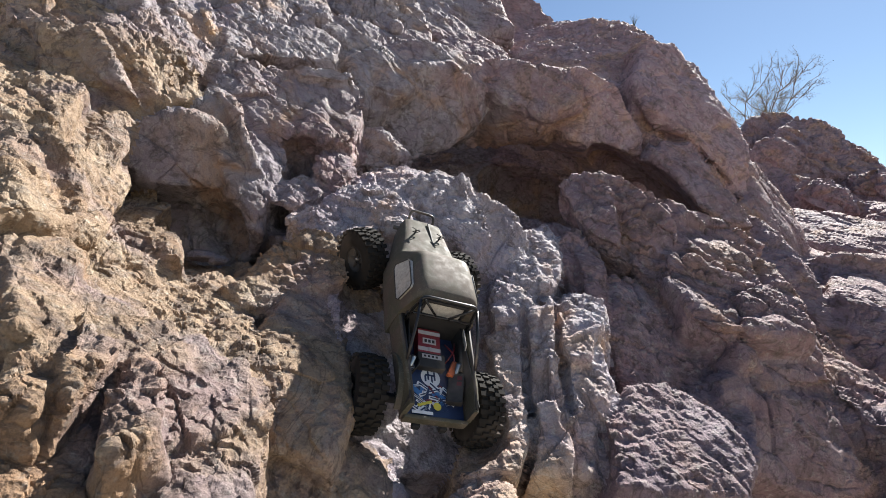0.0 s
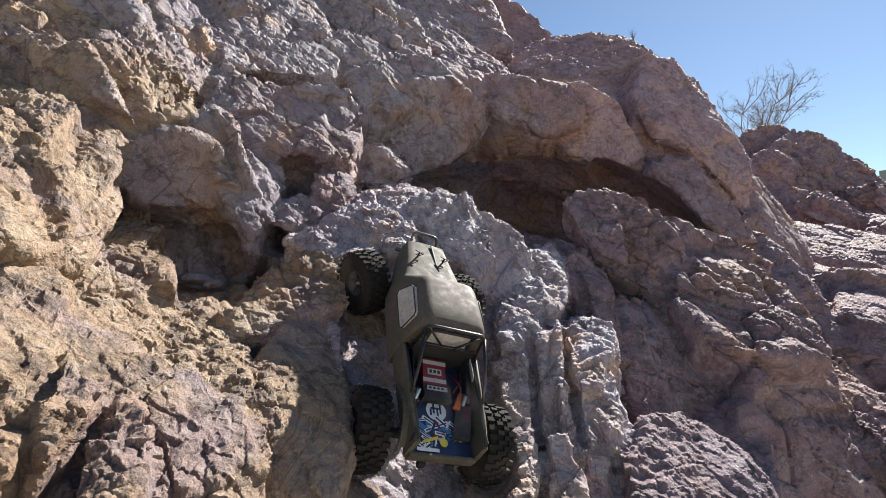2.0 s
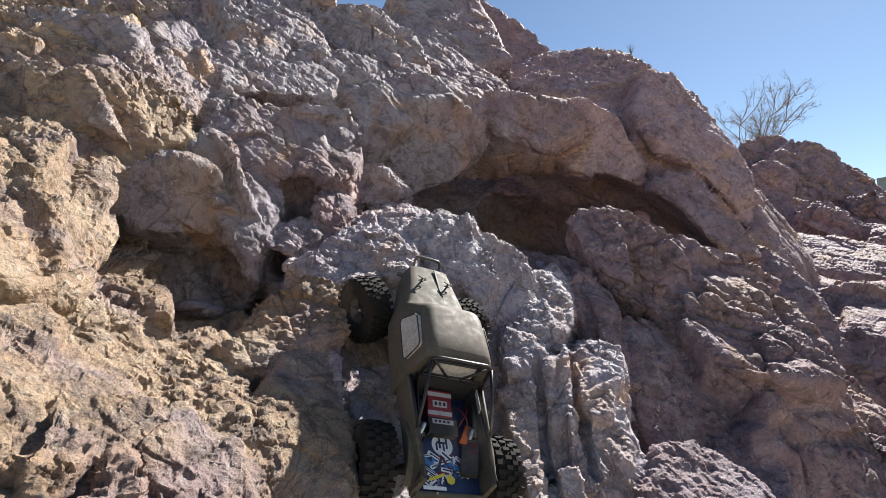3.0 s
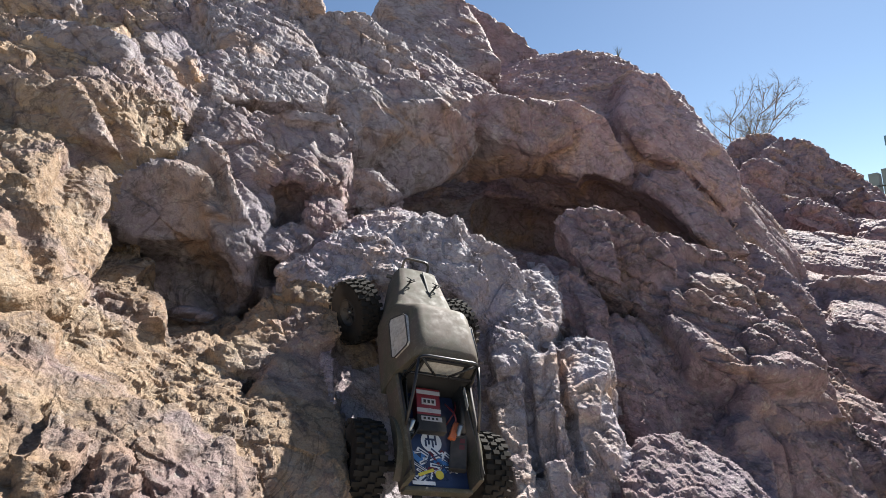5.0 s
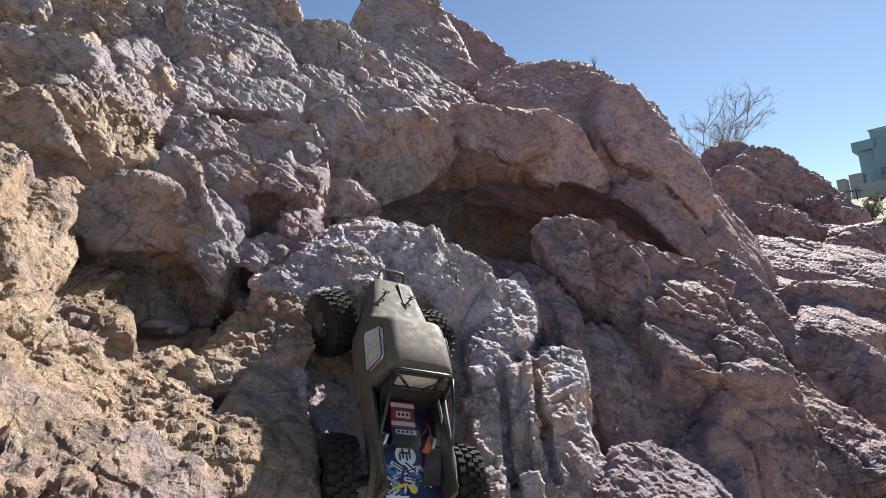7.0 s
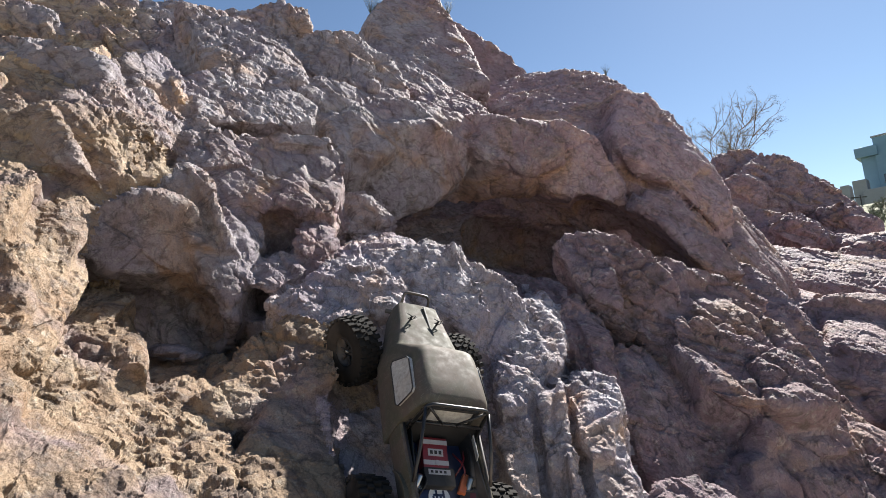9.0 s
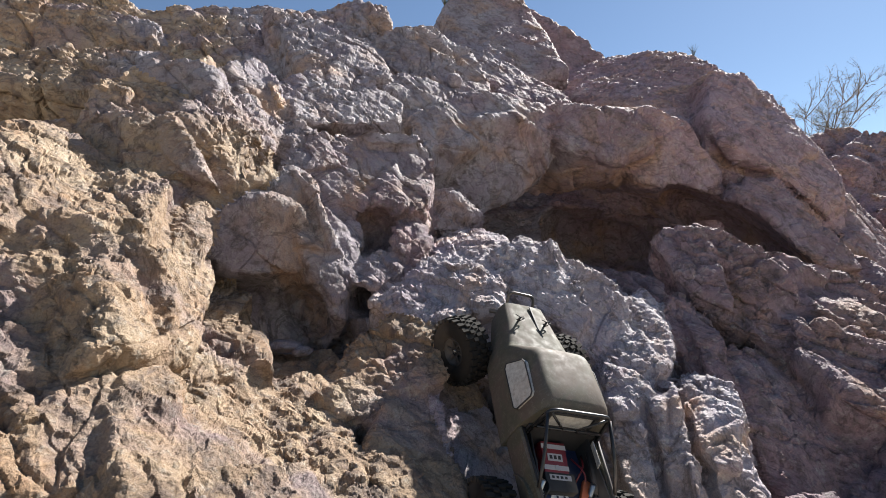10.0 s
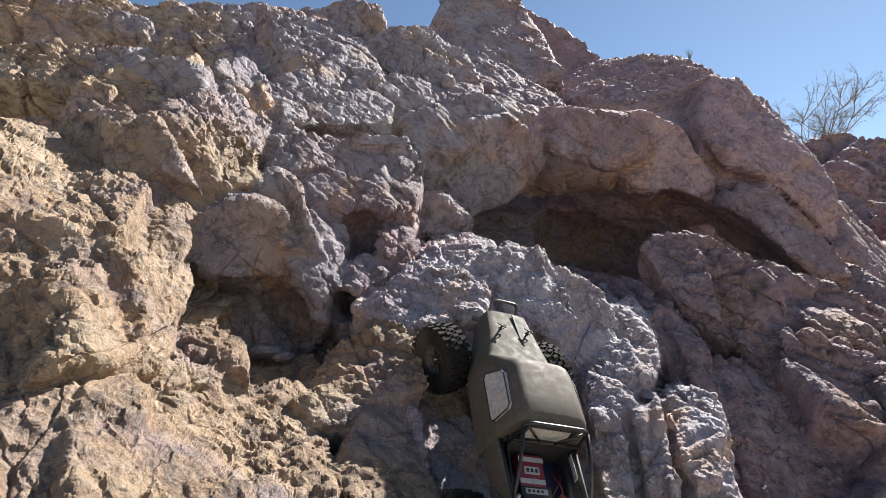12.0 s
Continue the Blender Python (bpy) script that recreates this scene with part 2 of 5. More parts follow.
ground.data.polygons.foreach_set("material_index", stony.astype(np.int32) + 2 * grassy.astype(np.int32))

# ---- the rock face: bodies of stone that grow together; name, centre, half sizes, turn, squareness, relief ----
BODIES = []


def place(centre):
    return random.Random(int(abs(centre[0] * 3571 + centre[1] * 7919 + centre[2] * 9973) * 10))


def turned(turn):
    return np.array(Euler([radians(a) for a in turn]).to_matrix())


def mass(name, centre, radii, turn, exponent, style):
    """A rounded body of stone, with a few flats broken off it; 'hollow' takes stone away."""
    pick = place(centre)
    cuts = []
    for _ in range(0 if name == "hollow" else 10):
        way = np.array([pick.gauss(0, 1), pick.gauss(0, 1), pick.gauss(0, 1)])
        cuts.append((way / np.linalg.norm(way), pick.uniform(0.84, 1.0)))
    BODIES.append((name, np.array(centre), np.array(radii), turned(turn), exponent, style, cuts))


def crag(name, centre, turn, outline, thick, style):
    """A broken block of stone: a flat face with this outline, its sides, and chamfers where edges have worn."""
    pick = place(centre)
    size = max(math.hypot(u, v) for u, v in outline)
    planes = [(np.array((0.0, 0.0, 1.0)), 0.0), (np.array((0.0, 0.0, -1.0)), thick)]
    for (u0, v0), (u1, v1) in zip(outline, outline[1:] + outline[:1]):
        length = math.hypot(u1 - u0, v1 - v0)
        m = np.array(((v1 - v0) / length, (u0 - u1) / length, pick.uniform(0.10, 0.30)))
        m /= np.linalg.norm(m)
        far = m[0] * u0 + m[1] * v0 + 0.02 * size
        planes.append((m, far))
        wear = m * pick.uniform(0.7, 1.2) + np.array((0, 0, pick.uniform(0.6, 1.1)))
        grow = np.linalg.norm(wear)
        planes.append((wear / grow, (wear[0] * u0 + wear[1] * v0) / grow - size * pick.uniform(-0.01, 0.025)))
    for _ in range(3):
        lean = np.array((pick.gauss(0, 0.07), pick.gauss(0, 0.07), 1.0))
        lean /= np.linalg.norm(lean)
        planes.append((lean, size * pick.uniform(0.03, 0.07)))
    rot = turned(turn)
    middle = np.array(centre) - rot[:, 2] * thick / 2
    BODIES.append((name, middle, np.array((size * 0.9, size * 0.9, thick / 2)), rot, 0, style, (np.array(centre), planes)))


# masses
crag("left_slope", (-0.728, 1.161, 1.921), (63.8, 0.0, 45.3), ((-0.170, -0.125), (0.024, -0.149), (0.151, -0.061), (0.160, 0.040), (0.116, 0.108), (0.014, 0.142), (-0.164, 0.073)), 0.25, "knobbly")
crag("left_slope", (-0.693, 0.973, 1.712), (52.3, 0.0, 63.2), ((-0.147, -0.122), (-0.108, -0.143), (0.008, -0.129), (0.081, -0.021), (0.166, 0.131), (0.096, 0.175), (-0.095, 0.108)), 0.25, "knobbly")
crag("left_slope", (-0.596, 0.834, 1.574), (56.9, 0.0, 91.8), ((-0.198, -0.074), (-0.141, -0.090), (-0.040, -0.098), (0.173, 0.030), (0.246, 0.131), (0.065, 0.103), (-0.123, 0.048)), 0.25, "knobbly")
crag("ledge", (-0.704, 1.317, 2.037), (58.9, 0.0, 56.7), ((-0.154, 0.041), (-0.141, -0.016), (-0.111, -0.105), (-0.035, -0.217), (0.034, -0.134), (0.178, 0.050), (0.220, 0.229), (0.009, 0.153)), 0.20, "knobbly")
crag("ledge", (-0.908, 1.265, 2.122), (49.1, 0.0, 31.6), ((-0.152, -0.041), (-0.134, -0.181), (0.081, -0.099), (0.155, -0.037), (0.143, 0.121), (0.033, 0.223), (-0.107, 0.121)), 0.25, "blocky")
crag("ledge", (-0.745, 1.504, 2.233), (56.1, 0.0, 43.3), ((-0.143, -0.074), (-0.064, -0.122), (0.048, -0.189), (0.141, -0.031), (0.120, 0.123), (0.039, 0.217), (-0.140, 0.076)), 0.25, "face")
crag("ledge", (-0.539, 1.676, 2.250), (52.6, 0.0, 37.3), ((-0.197, -0.239), (-0.070, -0.185), (0.201, -0.045), (0.261, 0.058), (0.022, 0.246), (-0.174, 0.120), (-0.189, -0.089)), 0.22, "rough")
crag("ledge", (-0.957, 1.083, 1.942), (62.9, 0.0, 5.9), ((-0.255, 0.084), (-0.188, -0.064), (-0.034, -0.090), (0.137, -0.100), (0.259, -0.108), (0.162, 0.077), (0.022, 0.106)), 0.30, "knobbly")
crag("left_slope", (-0.786, 0.879, 1.763), (35.3, 0.0, 36.2), ((-0.155, 0.108), (-0.098, -0.176), (0.017, -0.188), (0.086, -0.123), (0.127, 0.063), (0.078, 0.145), (-0.054, 0.172)), 0.30, "knobbly")
crag("left_slope", (-0.656, 0.730, 1.578), (53.8, 0.0, 35.6), ((-0.144, 0.135), (-0.102, -0.093), (-0.034, -0.141), (0.049, -0.145), (0.097, -0.080), (0.110, 0.024), (0.062, 0.120), (-0.036, 0.179)), 0.30, "knobbly")
crag("left_slope", (-0.569, 0.643, 1.460), (41.8, 0.0, 62.2), ((-0.126, -0.095), (-0.031, -0.135), (0.044, -0.102), (0.106, -0.004), (0.095, 0.089), (0.013, 0.133), (-0.101, 0.113)), 0.30, "knobbly")
crag("ledge", (-1.297, 2.188, 2.806), (48.9, 0.0, 14.1), ((-0.611, 0.112), (-0.413, -0.440), (0.339, -0.376), (0.558, -0.208), (0.513, 0.167), (0.217, 0.660), (-0.384, 0.550)), 0.40, "blocky")
crag("upper_wall", (-0.650, 2.041, 2.664), (47.3, 0.0, 22.4), ((-0.267, 0.452), (-0.153, -0.261), (0.019, -0.431), (0.180, -0.318), (0.185, 0.101), (0.036, 0.457)), 0.40, "blocky")
crag("boulder", (-0.436, 1.459, 1.945), (62.2, 0.0, 27.1), ((-0.251, 0.054), (-0.239, -0.034), (-0.062, -0.177), (0.061, -0.181), (0.162, -0.118), (0.237, -0.015), (0.247, 0.096), (0.186, 0.185), (-0.015, 0.160), (-0.177, 0.121)), 0.30, "face")
crag("boulder", (-0.278, 1.547, 1.951), (59.9, 0.0, 28.8), ((-0.065, -0.180), (-0.022, -0.177), (0.038, -0.074), (0.075, 0.077), (0.050, 0.174), (-0.025, 0.189), (-0.051, -0.009)), 0.20, "face")
crag("boulder", (-0.534, 1.262, 1.786), (59.1, 0.0, 46.8), ((-0.068, 0.102), (-0.067, -0.026), (-0.047, -0.115), (0.022, -0.135), (0.065, -0.113), (0.052, 0.035), (0.042, 0.118), (0.001, 0.134)), 0.20, "face")
crag("boulder", (-0.594, 1.150, 1.705), (90.7, 0.0, 42.2), ((-0.117, -0.006), (-0.104, -0.048), (-0.060, -0.084), (0.025, -0.095), (0.100, -0.079), (0.127, -0.008), (0.096, 0.074), (0.039, 0.095), (-0.020, 0.090), (-0.086, 0.060)), 0.22, "face")
crag("boulder", (-0.446, 1.238, 1.605), (75.7, 0.0, 36.9), ((-0.088, 0.067), (-0.061, 0.008), (0.006, -0.109), (0.043, -0.082), (0.084, -0.037), (0.072, -0.014), (-0.008, 0.088), (-0.048, 0.091)), 0.16, "face")
crag("boulder", (-0.442, 1.325, 1.718), (58.7, 0.0, 41.7), ((-0.044, 0.004), (-0.037, -0.092), (-0.007, -0.147), (0.034, -0.050), (0.065, 0.069), (0.025, 0.107), (-0.036, 0.109)), 0.18, "smooth")
crag("boulder", (-0.290, 1.492, 1.782), (44.0, 0.0, 35.1), ((-0.116, -0.136), (-0.092, -0.162), (0.002, -0.084), (0.060, 0.002), (0.164, 0.221), (0.063, 0.143), (-0.080, 0.017)), 0.16, "face")
crag("cave_wall", (-0.429, 1.479, 1.721), (60.5, 0.0, 16.9), ((-0.083, -0.021), (-0.053, -0.125), (0.025, -0.088), (0.093, -0.026), (0.085, 0.125), (-0.067, 0.136)), 0.20, "smooth")
crag("left_slope", (-0.621, 1.045, 1.540), (29.0, 0.0, 38.5), ((-0.078, 0.025), (-0.061, -0.103), (-0.006, -0.152), (0.034, -0.168), (0.053, -0.067), (0.062, 0.112), (0.032, 0.189), (-0.035, 0.163)), 0.14, "smooth")
crag("left_slope", (-0.514, 0.928, 1.427), (49.2, 0.0, 81.0), ((-0.143, -0.021), (-0.039, -0.064), (0.103, -0.075), (0.135, -0.025), (0.070, 0.028), (-0.019, 0.077), (-0.107, 0.080)), 0.16, "smooth")
crag("cave_wall", (-0.539, 1.346, 1.521), (78.9, 0.0, 11.3), ((-0.229, 0.147), (-0.175, -0.113), (0.026, -0.131), (0.139, -0.080), (0.171, 0.061), (0.068, 0.116)), 0.25, "smooth")
crag("cave_floor", (-0.527, 1.144, 1.425), (17.7, 0.0, 6.1), ((-0.106, 0.139), (-0.102, 0.020), (-0.040, -0.093), (0.059, -0.130), (0.123, -0.033), (0.065, 0.097)), 0.20, "smooth")
crag("left_slope", (-0.298, 1.067, 1.442), (33.1, 0.0, -5.7), ((-0.137, -0.037), (-0.076, -0.098), (0.130, -0.068), (0.129, -0.010), (0.089, 0.087), (-0.037, 0.137), (-0.104, 0.062)), 0.20, "rough")
crag("upper_wall", (-0.024, 2.032, 2.082), (105.3, 0.0, 27.3), ((-0.201, 0.090), (-0.196, -0.033), (-0.168, -0.145), (-0.090, -0.201), (0.108, -0.132), (0.260, -0.035), (0.264, 0.115), (0.103, 0.182), (-0.081, 0.160)), 0.30, "face")
crag("upper_wall", (-0.190, 1.654, 1.853), (79.6, 0.0, 19.1), ((-0.073, 0.031), (-0.064, -0.092), (0.032, -0.082), (0.095, -0.040), (0.043, 0.034), (0.008, 0.075), (-0.041, 0.074)), 0.20, "face")
crag("upper_wall", (-0.225, 1.875, 2.183), (63.1, 0.0, 26.0), ((-0.149, 0.088), (-0.128, 0.011), (-0.065, -0.132), (0.162, -0.040), (0.161, 0.059), (0.060, 0.162)), 0.25, "face")
crag("upper_wall", (0.029, 2.082, 2.299), (63.2, 0.0, 27.6), ((-0.263, 0.051), (-0.244, -0.083), (-0.152, -0.117), (0.033, -0.121), (0.303, -0.023), (0.344, 0.082), (-0.089, 0.126)), 0.30, "face")
crag("upper_wall", (0.426, 2.186, 2.228), (72.6, 0.0, 1.6), ((-0.262, 0.158), (-0.216, -0.040), (0.041, -0.156), (0.191, -0.114), (0.214, 0.012), (0.161, 0.098), (-0.049, 0.138)), 0.30, "face")
crag("upper_wall", (0.178, 2.155, 2.148), (91.3, 0.0, 40.9), ((-0.159, -0.061), (-0.065, -0.123), (0.044, -0.095), (0.151, 0.043), (0.160, 0.141), (-0.131, 0.095)), 0.25, "face")
crag("upper_wall", (-0.334, 1.961, 2.393), (57.1, 0.0, 31.7), ((-0.298, 0.104), (-0.238, -0.051), (-0.074, -0.112), (0.091, -0.122), (0.294, -0.066), (0.271, 0.034), (-0.114, 0.137)), 0.35, "face")
crag("upper_wall", (-0.297, 2.182, 2.628), (59.8, 0.0, 20.0), ((-0.314, 0.081), (-0.255, -0.106), (0.168, -0.284), (0.279, -0.137), (0.251, 0.143), (0.069, 0.252), (-0.151, 0.245)), 0.40, "blocky")
crag("upper_wall", (0.111, 2.345, 2.518), (46.9, 0.0, 24.7), ((-0.343, -0.055), (-0.224, -0.207), (-0.007, -0.239), (0.230, -0.197), (0.258, 0.000), (0.125, 0.341), (-0.039, 0.357)), 0.40, "face")
crag("dome", (0.722, 2.233, 2.087), (96.5, 0.0, 0.6), ((-0.246, 0.025), (-0.146, -0.082), (0.008, -0.185), (0.169, -0.222), (0.197, -0.130), (0.170, -0.008), (0.098, 0.130), (-0.044, 0.231), (-0.204, 0.240)), 0.35, "face")
crag("dome", (0.850, 2.847, 2.694), (40.9, 0.0, -12.5), ((-0.485, 0.144), (-0.238, -0.185), (0.160, -0.536), (0.340, -0.609), (0.481, -0.221), (0.290, 0.456), (-0.092, 0.692), (-0.461, 0.626)), 0.60, "rough")
crag("dome", (1.249, 2.374, 2.162), (63.8, 0.0, 22.0), ((-0.288, -0.017), (0.028, -0.459), (0.112, -0.424), (0.218, -0.207), (0.201, 0.308), (0.117, 0.481), (-0.074, 0.472), (-0.270, 0.181)), 0.50, "face")
crag("slab", (1.092, 2.129, 1.796), (58.6, 0.0, 13.9), ((-0.164, 0.119), (-0.099, -0.045), (-0.004, -0.232), (0.150, -0.275), (0.166, -0.143), (0.099, 0.163), (-0.025, 0.215), (-0.123, 0.197)), 0.16, "face")
crag("dome", (1.100, 2.540, 2.140), (81.5, 0.0, -0.4), ((-0.107, 0.250), (-0.045, -0.123), (0.015, -0.127), (0.117, -0.070)), 0.30, "smooth")
crag("central_rib", (-0.206, 1.244, 1.567), (36.2, 0.0, -6.3), ((-0.172, -0.011), (-0.103, -0.106), (0.020, -0.145), (0.086, -0.154), (0.133, -0.115), (0.142, 0.036), (0.064, 0.174), (-0.041, 0.210), (-0.130, 0.111)), 0.25, "rough")
crag("central_rib", (-0.149, 1.466, 1.693), (28.3, 0.0, -9.3), ((-0.120, 0.024), (-0.047, -0.112), (0.073, -0.222), (0.138, -0.158), (0.078, 0.089), (-0.022, 0.192), (-0.099, 0.186)), 0.25, "rough")
crag("central_rib", (0.038, 1.298, 1.587), (51.1, 0.0, 7.4), ((-0.100, -0.018), (-0.041, -0.120), (0.036, -0.164), (0.093, -0.094), (0.088, 0.032), (0.056, 0.116), (-0.036, 0.146), (-0.096, 0.103)), 0.25, "rough")
crag("central_rib", (0.145, 1.287, 1.509), (64.7, 0.0, 30.1), ((-0.101, -0.081), (-0.051, -0.146), (0.039, -0.099), (0.087, -0.045), (0.089, 0.034), (0.033, 0.108), (-0.032, 0.182)), 0.22, "smooth")
crag("central_rib", (0.210, 1.251, 1.414), (34.4, 0.0, 11.7), ((-0.131, -0.172), (-0.076, -0.180), (0.062, -0.030), (0.134, 0.139), (0.125, 0.221), (0.009, 0.139), (-0.101, -0.007)), 0.22, "rough")
crag("flank", (0.367, 1.311, 1.388), (47.5, 0.0, 22.6), ((-0.081, -0.030), (-0.063, -0.140), (-0.029, -0.178), (0.045, -0.045), (0.095, 0.087), (0.077, 0.172), (-0.043, 0.133)), 0.20, "smooth")
crag("column", (0.147, 1.071, 1.284), (39.9, 0.0, -1.6), ((-0.069, 0.002), (-0.062, -0.098), (-0.001, -0.097), (0.033, -0.030), (0.071, 0.078), (0.052, 0.116)), 0.20, "rough")
crag("column", (0.097, 0.924, 1.172), (39.9, 0.0, 14.3), ((-0.112, -0.118), (-0.025, -0.136), (0.020, -0.072), (0.068, 0.059), (0.082, 0.140), (0.014, 0.121)), 0.20, "rough")
crag("column", (0.194, 1.030, 1.242), (40.4, 0.0, -22.1), ((-0.041, 0.095), (-0.028, -0.061), (0.005, -0.120), (0.032, -0.141), (0.028, -0.035), (0.016, 0.110), (-0.012, 0.152)), 0.20, "rough")
crag("column", (0.285, 1.114, 1.292), (24.6, 0.0, -10.1), ((-0.059, 0.081), (-0.054, -0.098), (-0.019, -0.137), (0.023, -0.140), (0.053, -0.026), (0.060, 0.087), (-0.021, 0.130)), 0.18, "rough")
crag("column", (0.301, 0.996, 1.192), (45.3, 0.0, 25.2), ((-0.053, -0.002), (-0.046, -0.084), (-0.027, -0.110), (0.026, -0.043), (0.053, 0.042), (0.058, 0.099), (-0.013, 0.097)), 0.18, "rough")
crag("column", (0.235, 0.932, 1.142), (53.7, 0.0, 19.2), ((-0.070, -0.101), (0.010, -0.118), (0.047, -0.044), (0.045, 0.131), (-0.006, 0.126), (-0.065, -0.033)), 0.20, "rough")
crag("column", (0.171, 0.871, 1.124), (46.7, 0.0, -12.9), ((-0.038, -0.066), (0.023, -0.065), (0.030, 0.003), (0.012, 0.066), (-0.028, 0.061)), 0.12, "rough")
crag("flank", (0.482, 1.208, 1.243), (51.0, 0.0, 27.1), ((-0.152, -0.079), (-0.131, -0.136), (0.017, -0.154), (0.142, -0.075), (0.182, 0.072), (0.099, 0.178), (-0.018, 0.190), (-0.139, 0.004)), 0.20, "smooth")
crag("fin", (0.431, 1.512, 1.623), (53.4, 0.0, -24.4), ((-0.087, 0.071), (-0.070, 0.023), (-0.032, -0.054), (0.028, -0.150), (0.090, -0.177), (0.093, -0.028), (0.053, 0.095), (-0.010, 0.123), (-0.064, 0.097)), 0.13, "rough")
crag("fin", (0.536, 1.449, 1.546), (60.5, 0.0, -9.3), ((-0.123, 0.058), (-0.087, -0.087), (-0.008, -0.168), (0.069, -0.226), (0.127, -0.107), (0.131, 0.040), (-0.042, 0.191), (-0.112, 0.200)), 0.20, "strata")
crag("fin", (0.752, 1.486, 1.535), (58.7, 0.0, 15.2), ((-0.184, 0.122), (-0.149, 0.010), (-0.027, -0.061), (0.136, -0.134), (0.206, -0.097), (0.122, 0.006), (-0.098, 0.107)), 0.20, "rough")
crag("fin", (0.736, 1.292, 1.360), (40.4, 0.0, 7.5), ((-0.186, -0.099), (-0.110, -0.163), (0.012, -0.179), (0.108, -0.173), (0.173, -0.041), (0.166, 0.129), (0.073, 0.237), (-0.060, 0.267), (-0.177, 0.022)), 0.22, "strata")
crag("fin", (0.601, 1.231, 1.263), (67.0, 0.0, -46.1), ((-0.180, 0.178), (-0.062, 0.003), (0.082, -0.147), (0.106, -0.070), (0.070, 0.006), (-0.037, 0.107)), 0.20, "strata")
crag("fin", (0.782, 1.204, 1.189), (58.0, 0.0, 15.5), ((-0.164, -0.017), (-0.132, -0.086), (0.152, -0.060), (0.174, 0.026), (0.088, 0.083), (-0.130, 0.108)), 0.22, "strata")
crag("fin", (0.808, 1.136, 1.050), (63.7, 0.0, 22.9), ((-0.254, -0.041), (-0.045, -0.151), (0.229, -0.147), (0.256, -0.027), (0.198, 0.064), (0.049, 0.143), (-0.196, 0.117), (-0.237, 0.042)), 0.22, "smooth")
crag("fin", (1.029, 1.257, 1.096), (38.6, 0.0, 36.9), ((-0.138, -0.155), (0.110, -0.068), (0.145, 0.185), (-0.117, 0.033), (-0.128, -0.067)), 0.30, "rough")
crag("fin", (0.569, 1.040, 1.088), (32.4, 0.0, 29.7), ((-0.141, -0.124), (0.001, -0.078), (0.101, 0.013), (0.129, 0.112), (0.034, 0.137), (-0.123, -0.060)), 0.20, "smooth")
crag("low_boulder", (0.423, 0.928, 1.109), (33.3, 0.0, 11.3), ((-0.176, -0.115), (0.025, -0.154), (0.102, -0.071), (0.107, -0.026), (0.096, 0.032), (0.077, 0.081), (0.035, 0.102), (-0.033, 0.105), (-0.090, 0.072), (-0.142, -0.026)), 0.20, "rough")
crag("ridge", (1.333, 1.920, 1.364), (50.9, 0.0, -3.9), ((-0.125, 0.231), (-0.093, 0.039), (-0.025, -0.209), (0.027, -0.396), (0.093, -0.380), (0.080, -0.090), (0.062, 0.084), (0.018, 0.284), (-0.038, 0.437)), 0.30, "face")
crag("ridge", (1.408, 1.707, 1.148), (55.7, 0.0, -34.8), ((-0.121, 0.117), (-0.102, 0.002), (-0.039, -0.103), (0.036, -0.177), (0.133, -0.225), (0.139, 0.065), (0.018, 0.154), (-0.063, 0.167)), 0.30, "smooth")
crag("ridge", (1.961, 2.284, 1.319), (41.5, 0.0, 25.0), ((-0.531, -0.055), (0.071, -0.278), (0.601, -0.058), (0.531, 0.141), (-0.057, 0.208), (-0.283, 0.157)), 0.40, "smooth")
crag("ridge", (1.532, 2.292, 1.623), (68.2, 0.0, 34.9), ((-0.377, -0.018), (-0.235, -0.131), (-0.005, -0.281), (0.205, -0.232), (0.256, 0.056), (0.143, 0.291), (0.012, 0.315)), 0.40, "face")
crag("left_slope", (-0.551, 0.828, 1.457), (59.8, 0.0, 77.0), ((-0.147, -0.011), (-0.119, -0.050), (-0.005, -0.078), (0.110, -0.085), (0.154, -0.042), (0.039, 0.061), (-0.011, 0.105), (-0.110, 0.099)), 0.25, "smooth")
crag("left_slope", (-0.444, 0.955, 1.386), (32.7, 0.0, 54.4), ((-0.147, -0.057), (-0.056, -0.086), (0.013, -0.108), (0.108, -0.042), (0.166, 0.056), (-0.112, 0.124)), 0.25, "knobbly")
crag("left_slope", (-0.304, 1.027, 1.410), (46.5, 0.0, 21.6), ((-0.142, -0.005), (-0.112, -0.063), (-0.055, -0.085), (0.135, -0.011), (0.153, 0.089), (0.053, 0.081), (-0.051, 0.035)), 0.20, "smooth")
crag("left_slope", (-0.471, 0.704, 1.375), (44.1, 0.0, 93.8), ((-0.176, -0.018), (-0.153, -0.053), (-0.061, -0.092), (0.070, -0.084), (0.187, -0.006), (0.155, 0.058), (0.043, 0.086), (-0.065, 0.109)), 0.25, "rough")
crag("left_slope", (-0.382, 0.810, 1.318), (22.8, 0.0, 38.8), ((-0.069, 0.024), (-0.063, -0.084), (-0.025, -0.164), (0.020, -0.120), (0.061, -0.028), (0.082, 0.083), (0.041, 0.141), (-0.045, 0.147)), 0.20, "rough")
crag("left_slope", (-0.394, 0.598, 1.304), (39.0, 0.0, 58.3), ((-0.089, -0.012), (-0.074, -0.085), (0.034, -0.121), (0.088, -0.011), (0.087, 0.051), (0.022, 0.083), (-0.067, 0.095)), 0.25, "rough")
crag("left_slope", (-0.309, 0.670, 1.266), (27.4, 0.0, 73.4), ((-0.142, -0.067), (-0.043, -0.117), (0.094, 0.003), (0.079, 0.063), (0.013, 0.118)), 0.20, "rough")
